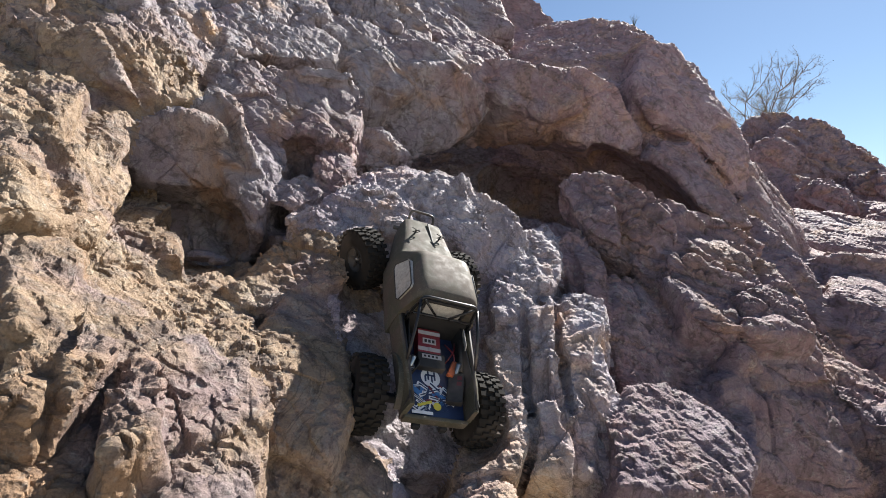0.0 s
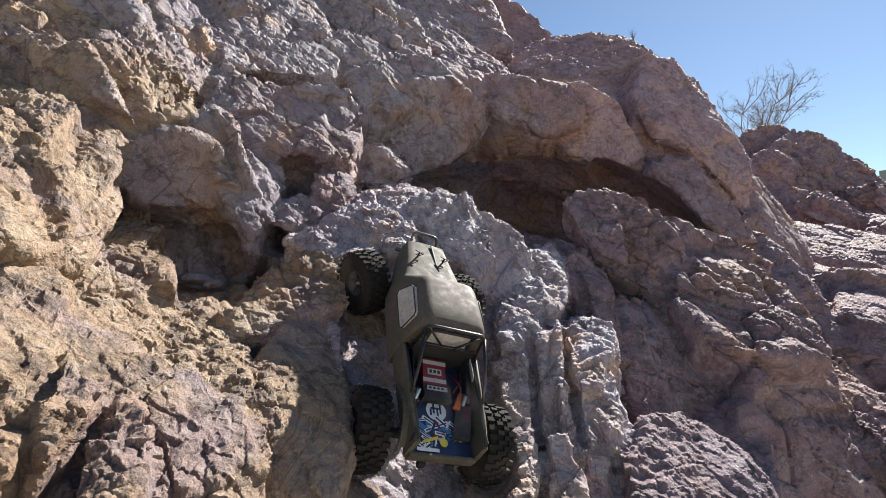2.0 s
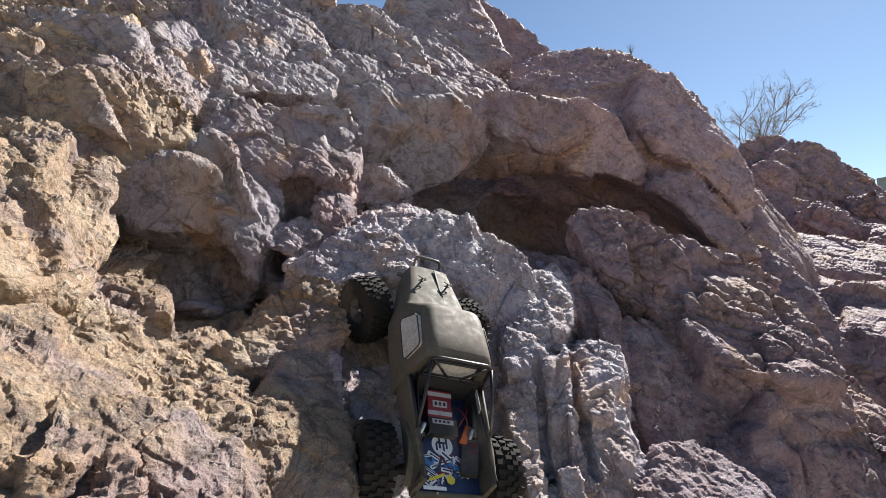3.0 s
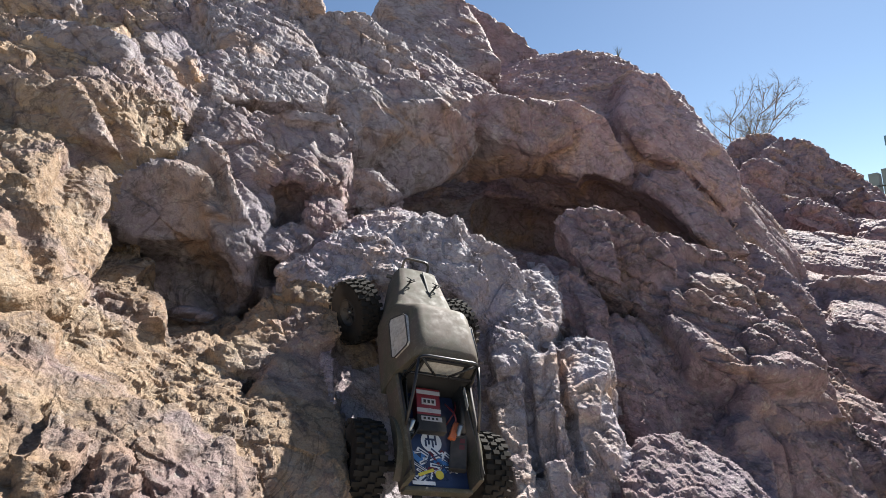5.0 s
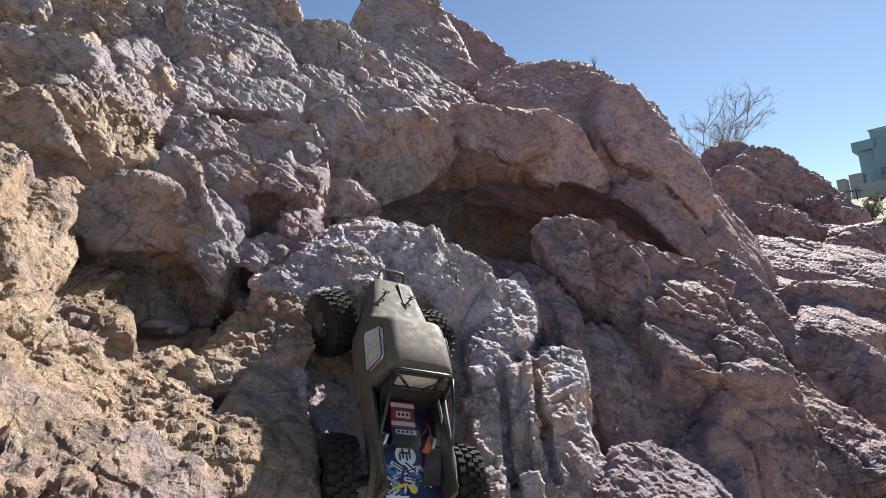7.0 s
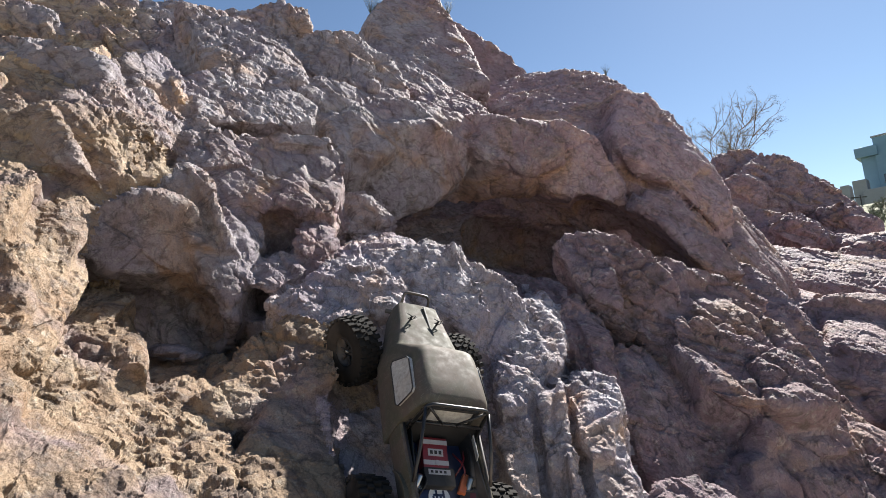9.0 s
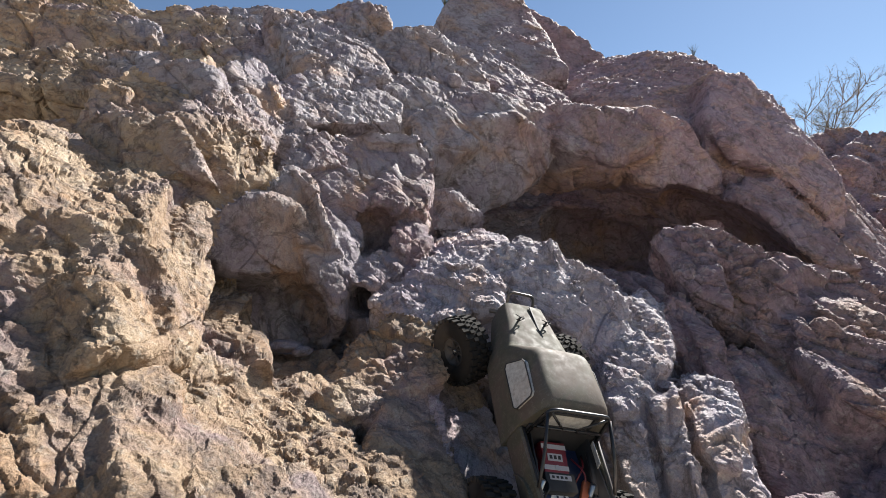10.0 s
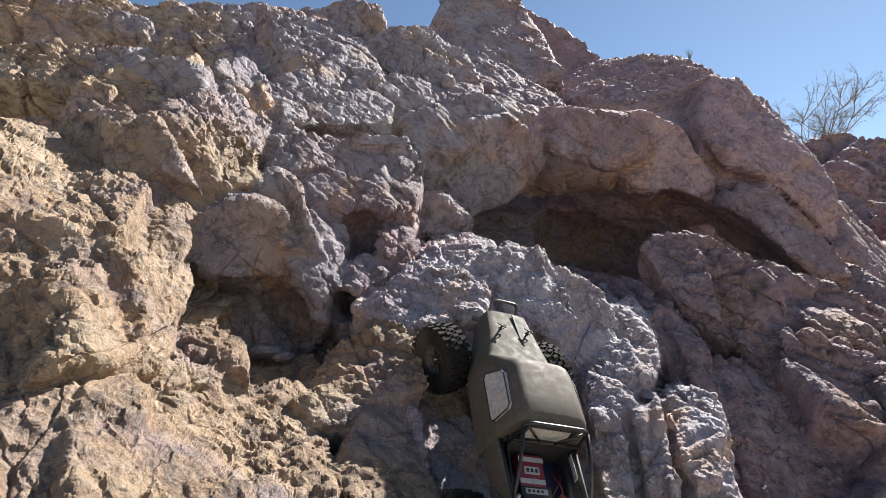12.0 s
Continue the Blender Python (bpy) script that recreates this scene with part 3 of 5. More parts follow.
crag("left_slope", (-0.245, 0.859, 1.291), (35.3, 0.0, 30.7), ((-0.119, -0.190), (-0.016, -0.226), (0.056, -0.095), (0.122, 0.049), (0.115, 0.170), (0.051, 0.181), (-0.022, 0.127), (-0.075, 0.052), (-0.111, -0.068)), 0.25, "face")
crag("central_rib", (-0.159, 0.965, 1.342), (36.6, 0.0, 19.2), ((-0.058, 0.099), (-0.054, -0.057), (-0.028, -0.138), (0.027, -0.099), (0.058, -0.004), (0.053, 0.082), (0.001, 0.117)), 0.20, "rough")
crag("central_rib", (-0.087, 0.962, 1.194), (59.0, 0.0, 44.4), ((-0.183, -0.092), (0.057, -0.183), (0.147, -0.043), (0.085, 0.070), (0.002, 0.136), (-0.108, 0.112)), 0.20, "face")
crag("central_rib", (-0.104, 0.807, 1.077), (40.1, 0.0, 7.4), ((-0.031, -0.019), (-0.000, -0.040), (0.032, -0.027), (0.020, 0.014), (0.002, 0.048), (-0.022, 0.023)), 0.10, "rough")
crag("central_rib", (0.017, 1.083, 1.283), (45.6, 0.0, 24.2), ((-0.120, -0.132), (-0.056, -0.202), (0.042, -0.118), (0.131, 0.042), (0.151, 0.185), (-0.039, 0.206), (-0.108, 0.019)), 0.20, "rough")
crag("column", (0.040, 0.775, 1.058), (38.8, 0.0, -3.0), ((-0.049, 0.018), (-0.048, -0.059), (0.043, -0.060), (0.049, 0.005), (0.025, 0.045), (-0.021, 0.051)), 0.15, "rough")
crag("boulder", (-0.339, 1.325, 1.641), (49.2, 0.0, 23.5), ((-0.107, -0.037), (-0.078, -0.097), (-0.030, -0.083), (0.069, 0.003), (0.134, 0.103), (-0.044, 0.047)), 0.16, "face")
# right-facing ledge ends, sunlight put into their colour
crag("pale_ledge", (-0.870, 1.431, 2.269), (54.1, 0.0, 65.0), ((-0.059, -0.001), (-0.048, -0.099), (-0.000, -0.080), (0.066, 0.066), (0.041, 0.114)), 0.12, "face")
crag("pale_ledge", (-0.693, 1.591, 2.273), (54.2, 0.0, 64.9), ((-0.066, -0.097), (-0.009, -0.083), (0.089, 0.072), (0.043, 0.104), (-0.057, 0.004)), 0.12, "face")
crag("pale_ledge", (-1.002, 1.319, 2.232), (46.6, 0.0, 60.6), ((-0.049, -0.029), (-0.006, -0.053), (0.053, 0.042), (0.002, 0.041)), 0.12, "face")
crag("boulder", (-0.259, 1.543, 1.935), (68.4, 0.0, 31.9), ((-0.051, -0.143), (-0.029, -0.172), (0.020, -0.072), (0.056, 0.070), (0.033, 0.151), (-0.025, 0.152)), 0.12, "face")
crag("boulder", (-0.374, 1.538, 2.066), (66.4, 0.0, 25.3), ((-0.131, 0.007), (-0.117, -0.029), (0.092, -0.024), (0.133, -0.001), (0.082, 0.035), (-0.027, 0.028)), 0.10, "face")
crag("boulder", (-0.498, 1.251, 1.781), (67.4, 0.0, 24.1), ((-0.054, 0.107), (-0.011, -0.013), (0.030, -0.111), (0.050, -0.106), (0.009, 0.014), (-0.024, 0.110)), 0.09, "face")
crag("fin", (0.396, 1.521, 1.620), (64.7, 0.0, -19.1), ((-0.043, 0.062), (-0.025, 0.010), (0.009, -0.065), (0.039, -0.127), (0.036, -0.028), (0.007, 0.063), (-0.022, 0.085)), 0.07, "rough")
crag("left_slope", (-0.321, 0.545, 1.239), (27.3, 0.0, 54.7), ((-0.165, -0.103), (-0.054, -0.180), (0.038, -0.138), (0.107, -0.034), (0.164, 0.094), (0.025, 0.166), (-0.114, 0.194)), 0.30, "rough")
crag("left_slope", (-0.214, 0.722, 1.141), (48.8, 0.0, 57.8), ((-0.161, -0.095), (0.066, -0.188), (0.167, -0.039), (0.022, 0.128), (-0.070, 0.141), (-0.129, 0.027)), 0.30, "face")
crag("left_slope", (-0.402, 0.494, 1.318), (29.9, 0.0, 64.1), ((-0.032, -0.038), (-0.016, -0.054), (0.033, 0.014), (0.033, 0.073), (-0.018, 0.005)), 0.10, "rough")
crag("left_slope", (-0.387, 0.536, 1.323), (39.5, 0.0, 90.1), ((-0.051, -0.046), (0.034, -0.010), (0.054, 0.056), (-0.037, 0.000)), 0.10, "rough")
crag("left_slope", (-0.323, 0.673, 1.275), (24.7, 0.0, 41.8), ((-0.031, -0.018), (-0.011, -0.105), (0.015, -0.120), (0.025, -0.008), (0.025, 0.134), (-0.023, 0.117)), 0.10, "rough")
crag("left_slope", (-0.333, 0.531, 1.281), (17.0, 0.0, 48.2), ((-0.036, -0.096), (-0.010, -0.085), (0.030, 0.031), (0.035, 0.128), (-0.019, 0.022)), 0.10, "rough")
crag("left_slope", (-0.359, 0.477, 1.228), (41.3, 0.0, 44.7), ((-0.026, -0.059), (0.012, -0.041), (0.029, 0.016), (0.004, 0.052), (-0.020, 0.032)), 0.10, "rough")
# ledge fronts, shade put into their colour
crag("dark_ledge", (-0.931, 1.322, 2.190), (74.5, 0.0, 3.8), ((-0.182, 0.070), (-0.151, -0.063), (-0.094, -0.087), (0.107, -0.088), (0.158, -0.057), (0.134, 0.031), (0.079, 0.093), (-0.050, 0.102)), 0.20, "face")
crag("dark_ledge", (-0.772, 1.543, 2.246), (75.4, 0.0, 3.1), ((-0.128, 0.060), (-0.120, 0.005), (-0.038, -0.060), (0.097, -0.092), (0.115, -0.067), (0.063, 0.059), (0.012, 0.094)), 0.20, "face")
crag("ridge", (1.792, 2.074, 1.309), (26.6, 0.0, 12.3), ((-0.337, -0.121), (-0.201, -0.213), (0.046, -0.165), (0.427, 0.140), (0.188, 0.226), (-0.123, 0.134)), 0.25, "face")
crag("flank", (0.378, 1.289, 1.389), (47.5, 0.0, 22.5), ((-0.064, -0.121), (-0.043, -0.157), (0.005, -0.077), (0.075, 0.076), (0.072, 0.149), (0.000, 0.126), (-0.045, 0.004)), 0.08, "smooth")
crag("ridge", (4.556, 5.739, 2.695), (59.9, 0.0, 3.3), ((-0.807, -0.208), (-0.521, -0.368), (0.091, -0.468), (0.548, -0.465), (0.566, -0.287), (0.490, 0.045), (0.105, 0.592), (-0.154, 0.597), (-0.589, 0.219)), 1.20, "far")
crag("ridge", (4.266, 6.264, 3.087), (66.2, 0.0, -6.3), ((-0.468, 0.009), (-0.375, -0.373), (0.050, -0.421), (0.324, -0.166), (0.326, 0.155), (0.229, 0.270), (0.087, 0.309), (-0.174, 0.217)), 1.00, "far")
crag("ridge", (3.587, 5.307, 2.499), (66.5, 0.0, -12.5), ((-0.208, -0.128), (-0.067, -0.377), (0.127, -0.212), (0.215, 0.091), (0.149, 0.241), (-0.050, 0.238), (-0.166, 0.147)), 0.70, "far")
crag("ridge", (4.855, 5.725, 2.161), (78.3, 0.0, 0.0), ((-0.752, 0.372), (-0.741, -0.085), (-0.066, -0.247), (0.518, -0.254), (0.564, -0.032), (0.477, 0.244)), 1.00, "far")
crag("ridge", (4.545, 4.983, 2.127), (66.5, 0.0, 12.5), ((-0.134, -0.192), (-0.015, -0.247), (0.158, -0.093), (0.136, 0.212), (-0.043, 0.255), (-0.102, 0.064)), 0.60, "far")
crag("ridge", (3.680, 4.692, 1.923), (50.1, 0.0, -11.3), ((-0.549, 0.126), (-0.433, -0.146), (0.424, -0.564), (0.576, -0.324), (0.378, 0.030), (0.142, 0.336), (-0.136, 0.477), (-0.440, 0.431)), 0.80, "far")
crag("ridge", (3.520, 4.562, 2.015), (63.5, 0.0, -19.4), ((-0.166, -0.032), (0.002, -0.221), (0.191, -0.215), (0.136, 0.059), (-0.004, 0.213), (-0.159, 0.196)), 0.50, "far")
crag("ridge", (2.749, 3.157, 1.565), (27.6, 0.0, 4.8), ((-0.525, -0.045), (-0.350, -0.169), (0.215, -0.519), (0.606, -0.147), (0.232, 0.248), (0.029, 0.434), (-0.191, 0.513)), 0.60, "smooth")
crag("ridge", (1.838, 2.147, 1.293), (79.6, 0.0, -11.8), ((-0.221, 0.028), (-0.197, -0.030), (0.037, -0.169), (0.229, -0.246), (0.310, 0.051), (0.125, 0.110), (-0.068, 0.136), (-0.215, 0.119)), 0.30, "face")
crag("ridge", (4.049, 4.065, 1.745), (53.1, 0.0, 0.0), ((-0.481, -0.112), (-0.283, -0.263), (0.374, -0.329), (0.658, 0.127), (0.184, 0.220), (-0.117, 0.220), (-0.335, 0.139)), 0.80, "far")
mass("left_slope", (-0.986, 0.903, 1.693), (0.450, 0.240, 0.180), (39.5, -15.8, 86.3), 3.4, "knobbly")
mass("ledge", (-1.040, 1.155, 1.779), (0.300, 0.280, 0.180), (28.3, 1.1, 45.6), 3.4, "knobbly")
mass("ledge", (-0.860, 1.591, 2.114), (0.340, 0.180, 0.160), (45.5, 6.0, 27.9), 3.4, "rough")
crag("upper_wall", (-0.591, 2.284, 2.876), (63.1, 0.0, 16.4), ((-0.200, -0.110), (-0.130, -0.182), (0.086, -0.188), (0.160, -0.034), (0.130, 0.200), (0.057, 0.249), (-0.104, 0.066)), 0.3, "blocky")
crag("upper_wall", (0.107, 2.946, 3.182), (58.7, 0.0, 20.6), ((-0.335, -0.282), (-0.290, -0.526), (-0.084, -0.602), (0.277, -0.452), (0.299, 0.349), (0.260, 0.743), (-0.031, 0.668), (-0.319, 0.166)), 0.4, "face")
crag("upper_wall", (0.577, 3.531, 3.372), (64.8, 0.0, 9.7), ((-0.253, -0.148), (-0.143, -0.315), (0.061, -0.332), (0.296, -0.211), (0.222, -0.046), (0.157, 0.057), (-0.135, 0.387), (-0.201, 0.426)), 0.4, "face")
crag("upper_wall", (-1.356, 2.246, 2.837), (56.3, 0.0, 14.0), ((-0.299, -0.057), (-0.229, -0.096), (0.317, -0.084), (0.271, 0.130), (0.030, 0.141), (-0.156, 0.048)), 0.4, "blocky")
crag("upper_wall", (-1.262, 2.587, 3.057), (56.3, 0.0, 14.0), ((-0.246, -0.097), (0.038, -0.137), (0.187, -0.019), (0.116, 0.165), (-0.095, 0.088)), 0.4, "blocky")
crag("upper_wall", (-2.054, 1.994, 2.894), (65.7, 0.0, 16.4), ((-0.645, -0.022), (-0.564, -0.229), (0.586, -0.118), (0.538, 0.062), (0.226, 0.222), (-0.330, 0.216)), 0.5, "blocky")
crag("upper_wall", (-1.713, 1.698, 2.529), (48.2, 0.0, 15.9), ((-0.593, 0.035), (-0.456, -0.197), (0.173, -0.188), (0.387, -0.057), (0.473, 0.083), (0.140, 0.195)), 0.5, "blocky")
crag("upper_wall", (-1.411, 2.918, 3.320), (62.7, 0.0, 13.2), ((-0.765, 0.224), (-0.416, -0.385), (0.390, -0.416), (0.594, 0.081), (0.486, 0.237)), 0.5, "blocky")
crag("upper_wall", (-0.740, 2.822, 3.205), (65.0, 0.0, 12.8), ((-0.292, -0.012), (-0.162, -0.380), (0.177, -0.326), (0.193, -0.046), (0.145, 0.202), (0.039, 0.326), (-0.099, 0.236)), 0.4, "face")
crag("upper_wall", (-2.505, 2.398, 3.232), (62.7, 0.0, 13.2), ((-1.279, 0.453), (-0.845, -0.387), (0.324, -0.346), (0.787, -0.281), (0.712, -0.026), (0.446, 0.272)), 0.5, "blocky")
crag("upper_wall", (-1.407, 2.514, 3.033), (56.3, 0.0, 14.0), ((-0.392, 0.031), (-0.257, -0.222), (0.065, -0.261), (0.387, -0.130), (0.318, 0.050), (-0.033, 0.257), (-0.219, 0.140)), 0.4, "blocky")
crag("upper_wall", (-1.223, 2.803, 3.282), (66.2, 0.0, 6.3), ((-0.162, -0.044), (0.057, -0.135), (0.165, -0.064), (0.111, -0.008), (-0.037, 0.137), (-0.136, 0.115)), 0.3, "blocky")
mass("ridge", (1.439, 1.972, 1.096), (0.400, 0.220, 0.160), (40.8, 25.0, 7.6), 3.4, "smooth")
mass("ridge", (1.916, 2.642, 1.233), (0.750, 0.320, 0.220), (41.8, 19.1, 14.5), 3.4, "smooth")
mass("ridge", (1.367, 2.406, 1.474), (0.220, 0.180, 0.180), (48.8, 20.0, 21.4), 3.4, "smooth")
mass("cave_back", (0.816, 3.684, 1.987), (1.328, 0.450, 0.849), (-5, -4.3, 0), 4, "smooth")
mass("hollow", (0.56, 2.58, 1.82), (0.36, 0.60, 0.19), (5, 14, 0), 3, "smooth")
mass("hollow", (0.979, 2.347, 1.756), (0.344, 0.420, 0.085), (9.4, 41.6, -16.5), 2.6, "smooth")
mass("hollow", (-0.057, 0.990, 1.300), (0.145, 0.272, 0.072), (47.9, 14.7, 23.15), 4, "smooth")
mass("hollow", (-0.560, 1.190, 1.505), (0.085, 0.17, 0.075), (10, 1.7, 0), 2.6, "smooth")
mass("hollow", (-0.400, 1.307, 1.547), (0.027, 0.120, 0.040), (10, 5.7, 0), 2.4, "smooth")
mass("hollow", (-0.440, 1.60, 2.128), (0.205, 0.150, 0.024), (-10, -8, 32), 2.4, "smooth")
mass("hollow", (-0.398, 1.44, 1.745), (0.056, 0.060, 0.068), (0, -14.3, 0), 2.4, "smooth")
mass("cave_back", (0.816, 3.684, 1.987), (1.328, 0.450, 0.849), (-5, -4.3, 0), 4, "smooth")
mass("hollow", (-0.195, 1.78, 2.02), (0.045, 0.14, 0.095), (0, -24.3, 0), 2.4, "smooth")
mass("hollow", (0.901, 2.216, 2.093), (0.176, 0.160, 0.026), (39.7, 65.6, 14.8), 2.6, "smooth")
mass("hollow", (1.049, 2.242, 1.988), (0.081, 0.120, 0.014), (13.0, 16.7, -21.4), 2.6, "smooth")
mass("hollow", (1.224, 2.201, 1.833), (0.183, 0.100, 0.008), (14.9, 53.5, -17.2), 2.6, "smooth")
mass("hollow", (-0.653, 1.299, 1.884), (0.016, 0.120, 0.073), (-5, 7.7, 0), 2.4, "smooth")
mass("hollow", (0.157, 1.025, 1.238), (0.008, 0.130, 0.035), (40.5, 0, -7), 2.4, "smooth")
mass("hollow", (0.232, 1.000, 1.212), (0.008, 0.110, 0.035), (40.5, 0, 0), 2.4, "smooth")
mass("hollow", (0.240, 1.120, 1.305), (0.006, 0.060, 0.030), (40.5, 0, -12), 2.4, "smooth")
# end of masses
rock_face = tagged(new("rock_face"), "steep craggy brown and mauve desert rock face with hollows", "rock face", kind="structure")


def body_distance(p, body):
    """About how far the points p lie outside a body of stone."""
    _, centre, radii, rot, exponent, _, cuts = body
    if exponent == 0:
        q = (p - cuts[0]) @ rot
        d = None
        k = 0.02 * min(radii[0], 0.5)
        for way, far in cuts[1]:
            e = q @ way - far
            if d is None:
                d = e
            else:
                h = np.maximum(k - np.abs(d - e), 0) / k
                d = np.maximum(d, e) + h * h * k * 0.25
        return d
    s = ((p - centre) @ rot) / radii
    a = np.abs(s) + 1e-6
    low = a ** (exponent - 1)
    k = np.sum(low * a, 1) ** (1 / exponent)
    low /= radii
    d = (k - 1) * k ** (exponent - 1) / np.sqrt(np.sum(low * low, 1))
    for way, far in cuts:
        d = np.maximum(d, (s @ way - far) / np.linalg.norm(way / radii))
    return d


def warp(p):
    """Bends the bodies of stone out of their even shape."""
    p32 = p.astype(np.float32)
    w = np.stack([soft_noise(p32 * 3.1, 61), soft_noise(p32 * 3.1, 62), soft_noise(p32 * 3.1, 63)], 1) * 0.016
    w += np.stack([soft_noise(p32 * 9.0, 64), soft_noise(p32 * 9.0, 65), soft_noise(p32 * 9.0, 66)], 1) * 0.010
    return p + w


# a lattice finer near the middle of the place: turn, height angle and distance about a point before the face
MIDDLE = np.array((0.0, -0.15, 1.42))
NU, NV, NW = 440, 350, 205
az = np.radians(np.linspace(-57, 54, NU))
el = np.radians(np.linspace(-41, 42, NV))
lw = np.linspace(math.log(0.42), math.log(9.6), NW)


def lattice(i, j, k):
    a = np.interp(i, np.arange(NU), az)
    e = np.interp(j, np.arange(NV), el)
    r = np.exp(np.interp(k, np.arange(NW), lw))
    return np.stack([r * np.cos(e) * np.sin(a), r * np.cos(e) * np.cos(a), r * np.sin(e)], -1) + MIDDLE


# the bend is worked out on every third point and filled in between
def axis_fill(field, axis, n):
    m = field.shape[axis]
    at = np.linspace(0, m - 1, n)
    lo = np.minimum(at.astype(int), m - 2)
    t = (at - lo).astype(np.float32)
    shape = [1] * field.ndim
    shape[axis] = n
    t = t.reshape(shape)
    return np.take(field, lo, axis) * (1 - t) + np.take(field, lo + 1, axis) * t


ci, cj, ck = [np.linspace(0, n - 1, n // 3) for n in (NU, NV, NW)]
coarse = lattice(*[g.ravel() for g in np.meshgrid(ci, cj, ck, indexing="ij")])
bent = warp(coarse).astype(np.float32).reshape(len(ci), len(cj), len(ck), 3)
for axis, n in enumerate((NU, NV, NW)):
    bent = axis_fill(bent, axis, n)
field = ((bent[..., 2] - hill_height(bent[..., 0], bent[..., 1])) * 0.7).astype(np.float32)
blend_all = (0.004 * np.exp(lw)).astype(np.float32)
for body in BODIES:
    name, centre, radii = body[:3]
    reach = float(np.linalg.norm(radii)) * 0.95 + 0.12
    c = centre - MIDDLE
    dist = float(np.linalg.norm(c))
    open_angle = math.asin(min(0.99, reach / dist)) if reach < dist else 3.0
    a0, e0 = math.atan2(c[0], c[1]), math.asin(c[2] / dist)
    wide = min(3.1, open_angle / max(0.3, math.cos(e0)))
    iu = np.searchsorted(az, (a0 - wide, a0 + wide))
    iv = np.searchsorted(el, (e0 - open_angle, e0 + open_angle))
    iw = np.searchsorted(lw, (math.log(max(0.3, dist - reach)), math.log(dist + reach)))
    if iu[0] == iu[1] or iv[0] == iv[1] or iw[0] == iw[1]:
        continue
    block = (slice(*iu), slice(*iv), slice(*iw))
    part_field = field[block]
    d = body_distance(bent[block].reshape(-1, 3), body).reshape(part_field.shape).astype(np.float32)
    k = blend_all[block[2]]
    if name == "hollow":
        d = -d
        h = np.clip(0.5 - 0.5 * (d - part_field) / k, 0, 1)
        field[block] = part_field + (d - part_field) * (1 - h) + k * h * (1 - h)
    else:
        h = np.clip(0.5 + 0.5 * (d - part_field) / k, 0, 1)
        field[block] = d + (part_field - d) * h - k * h * (1 - h)
del bent

# the skin of the stone on the lattice
inside = field < 0
count = np.zeros((NU - 1, NV - 1, NW - 1), np.int8)
corner = [(a, b, c) for a in (0, 1) for b in (0, 1) for c in (0, 1)]
for a, b, c in corner:
    count += inside[a:NU - 1 + a, b:NV - 1 + b, c:NW - 1 + c]
cell = np.argwhere((count > 0) & (count < 8))
index = np.full(count.shape, -1, np.int32)
index[cell[:, 0], cell[:, 1], cell[:, 2]] = np.arange(len(cell))
val = {k: field[cell[:, 0] + k[0], cell[:, 1] + k[1], cell[:, 2] + k[2]] for k in corner}
total, hits = np.zeros((len(cell), 3)), np.zeros(len(cell))
for p in corner:
    for axis in range(3):
        if p[axis] == 0:
            q = tuple(1 if n == axis else p[n] for n in range(3))
            cross = (val[p] < 0) != (val[q] < 0)
            t = np.where(cross, val[p] / np.where(cross, val[p] - val[q], 1), 0)
            at = np.array(p, float)[None] + np.eye(3)[axis] * t[:, None]
            total += at * cross[:, None]
            hits += cross
at = cell + total / hits[:, None]
skin_v = lattice(at[:, 0], at[:, 1], at[:, 2])
quads = []
for axis in range(3):
    sl0 = [slice(1, n - 1) for n in (NU, NV, NW)]
    sl1 = list(sl0)
    sl0[axis], sl1[axis] = slice(0, (NU, NV, NW)[axis] - 1), slice(1, (NU, NV, NW)[axis])
    f0, f1 = inside[tuple(sl0)], inside[tuple(sl1)]
    e = np.argwhere(f0 != f1)
    flip = f0[e[:, 0], e[:, 1], e[:, 2]]
    base = e + np.array([0 if n == axis else 1 for n in range(3)])
    o1, o2 = [np.eye(3, dtype=int)[n] for n in range(3) if n != axis]
    ring = [index[tuple((base - s).T)] for s in (o1 + o2, o2, np.zeros(3, int), o1)]
    q = np.stack(ring, 1)
    if axis == 1:
        flip = ~flip
    q[flip] = q[flip][:, ::-1]
    quads.append(q)
quads = np.concatenate(quads)
quads = quads[(quads >= 0).all(1)]
# no stray chips: a little easing along the skin
for _ in range(1):
    near, times = np.zeros_like(skin_v), np.zeros(len(skin_v))
    for a in range(4):
        for b in ((a + 1) % 4, (a + 3) % 4):
            for n in range(3):
                near[:, n] += np.bincount(quads[:, a], skin_v[quads[:, b], n], len(skin_v))
            times += np.bincount(quads[:, a], minlength=len(skin_v))
    skin_v = 0.62 * skin_v + 0.38 * near / np.maximum(times, 1)[:, None]


def split_quads(v, q):
    edges = np.sort(np.stack([q, np.roll(q, -1, 1)], 2).reshape(-1, 2), 1)
    key, back = np.unique(edges[:, 0].astype(np.int64) * len(v) + edges[:, 1], return_inverse=True)
    mid = (v[key // len(v)] + v[key % len(v)]) / 2
    em = back.reshape(-1, 4) + len(v)
    fm = np.arange(len(q)) + len(v) + len(mid)
    v = np.concatenate([v, mid, v[q].mean(1)])
    out = [np.stack([q[:, k], em[:, k], fm, em[:, (k + 3) % 4]], 1) for k in range(4)]
    return v, np.concatenate(out), np.tile(np.arange(len(q)), 4)


# which body each piece of the skin belongs to, and the relief that this gives
bent_v = warp(skin_v)
dist_to = np.stack([body_distance(bent_v, b) if b[0] != "hollow" else np.full(len(skin_v), 9.0) for b in BODIES], 1)
away = np.linalg.norm(skin_v - MIDDLE, axis=1)
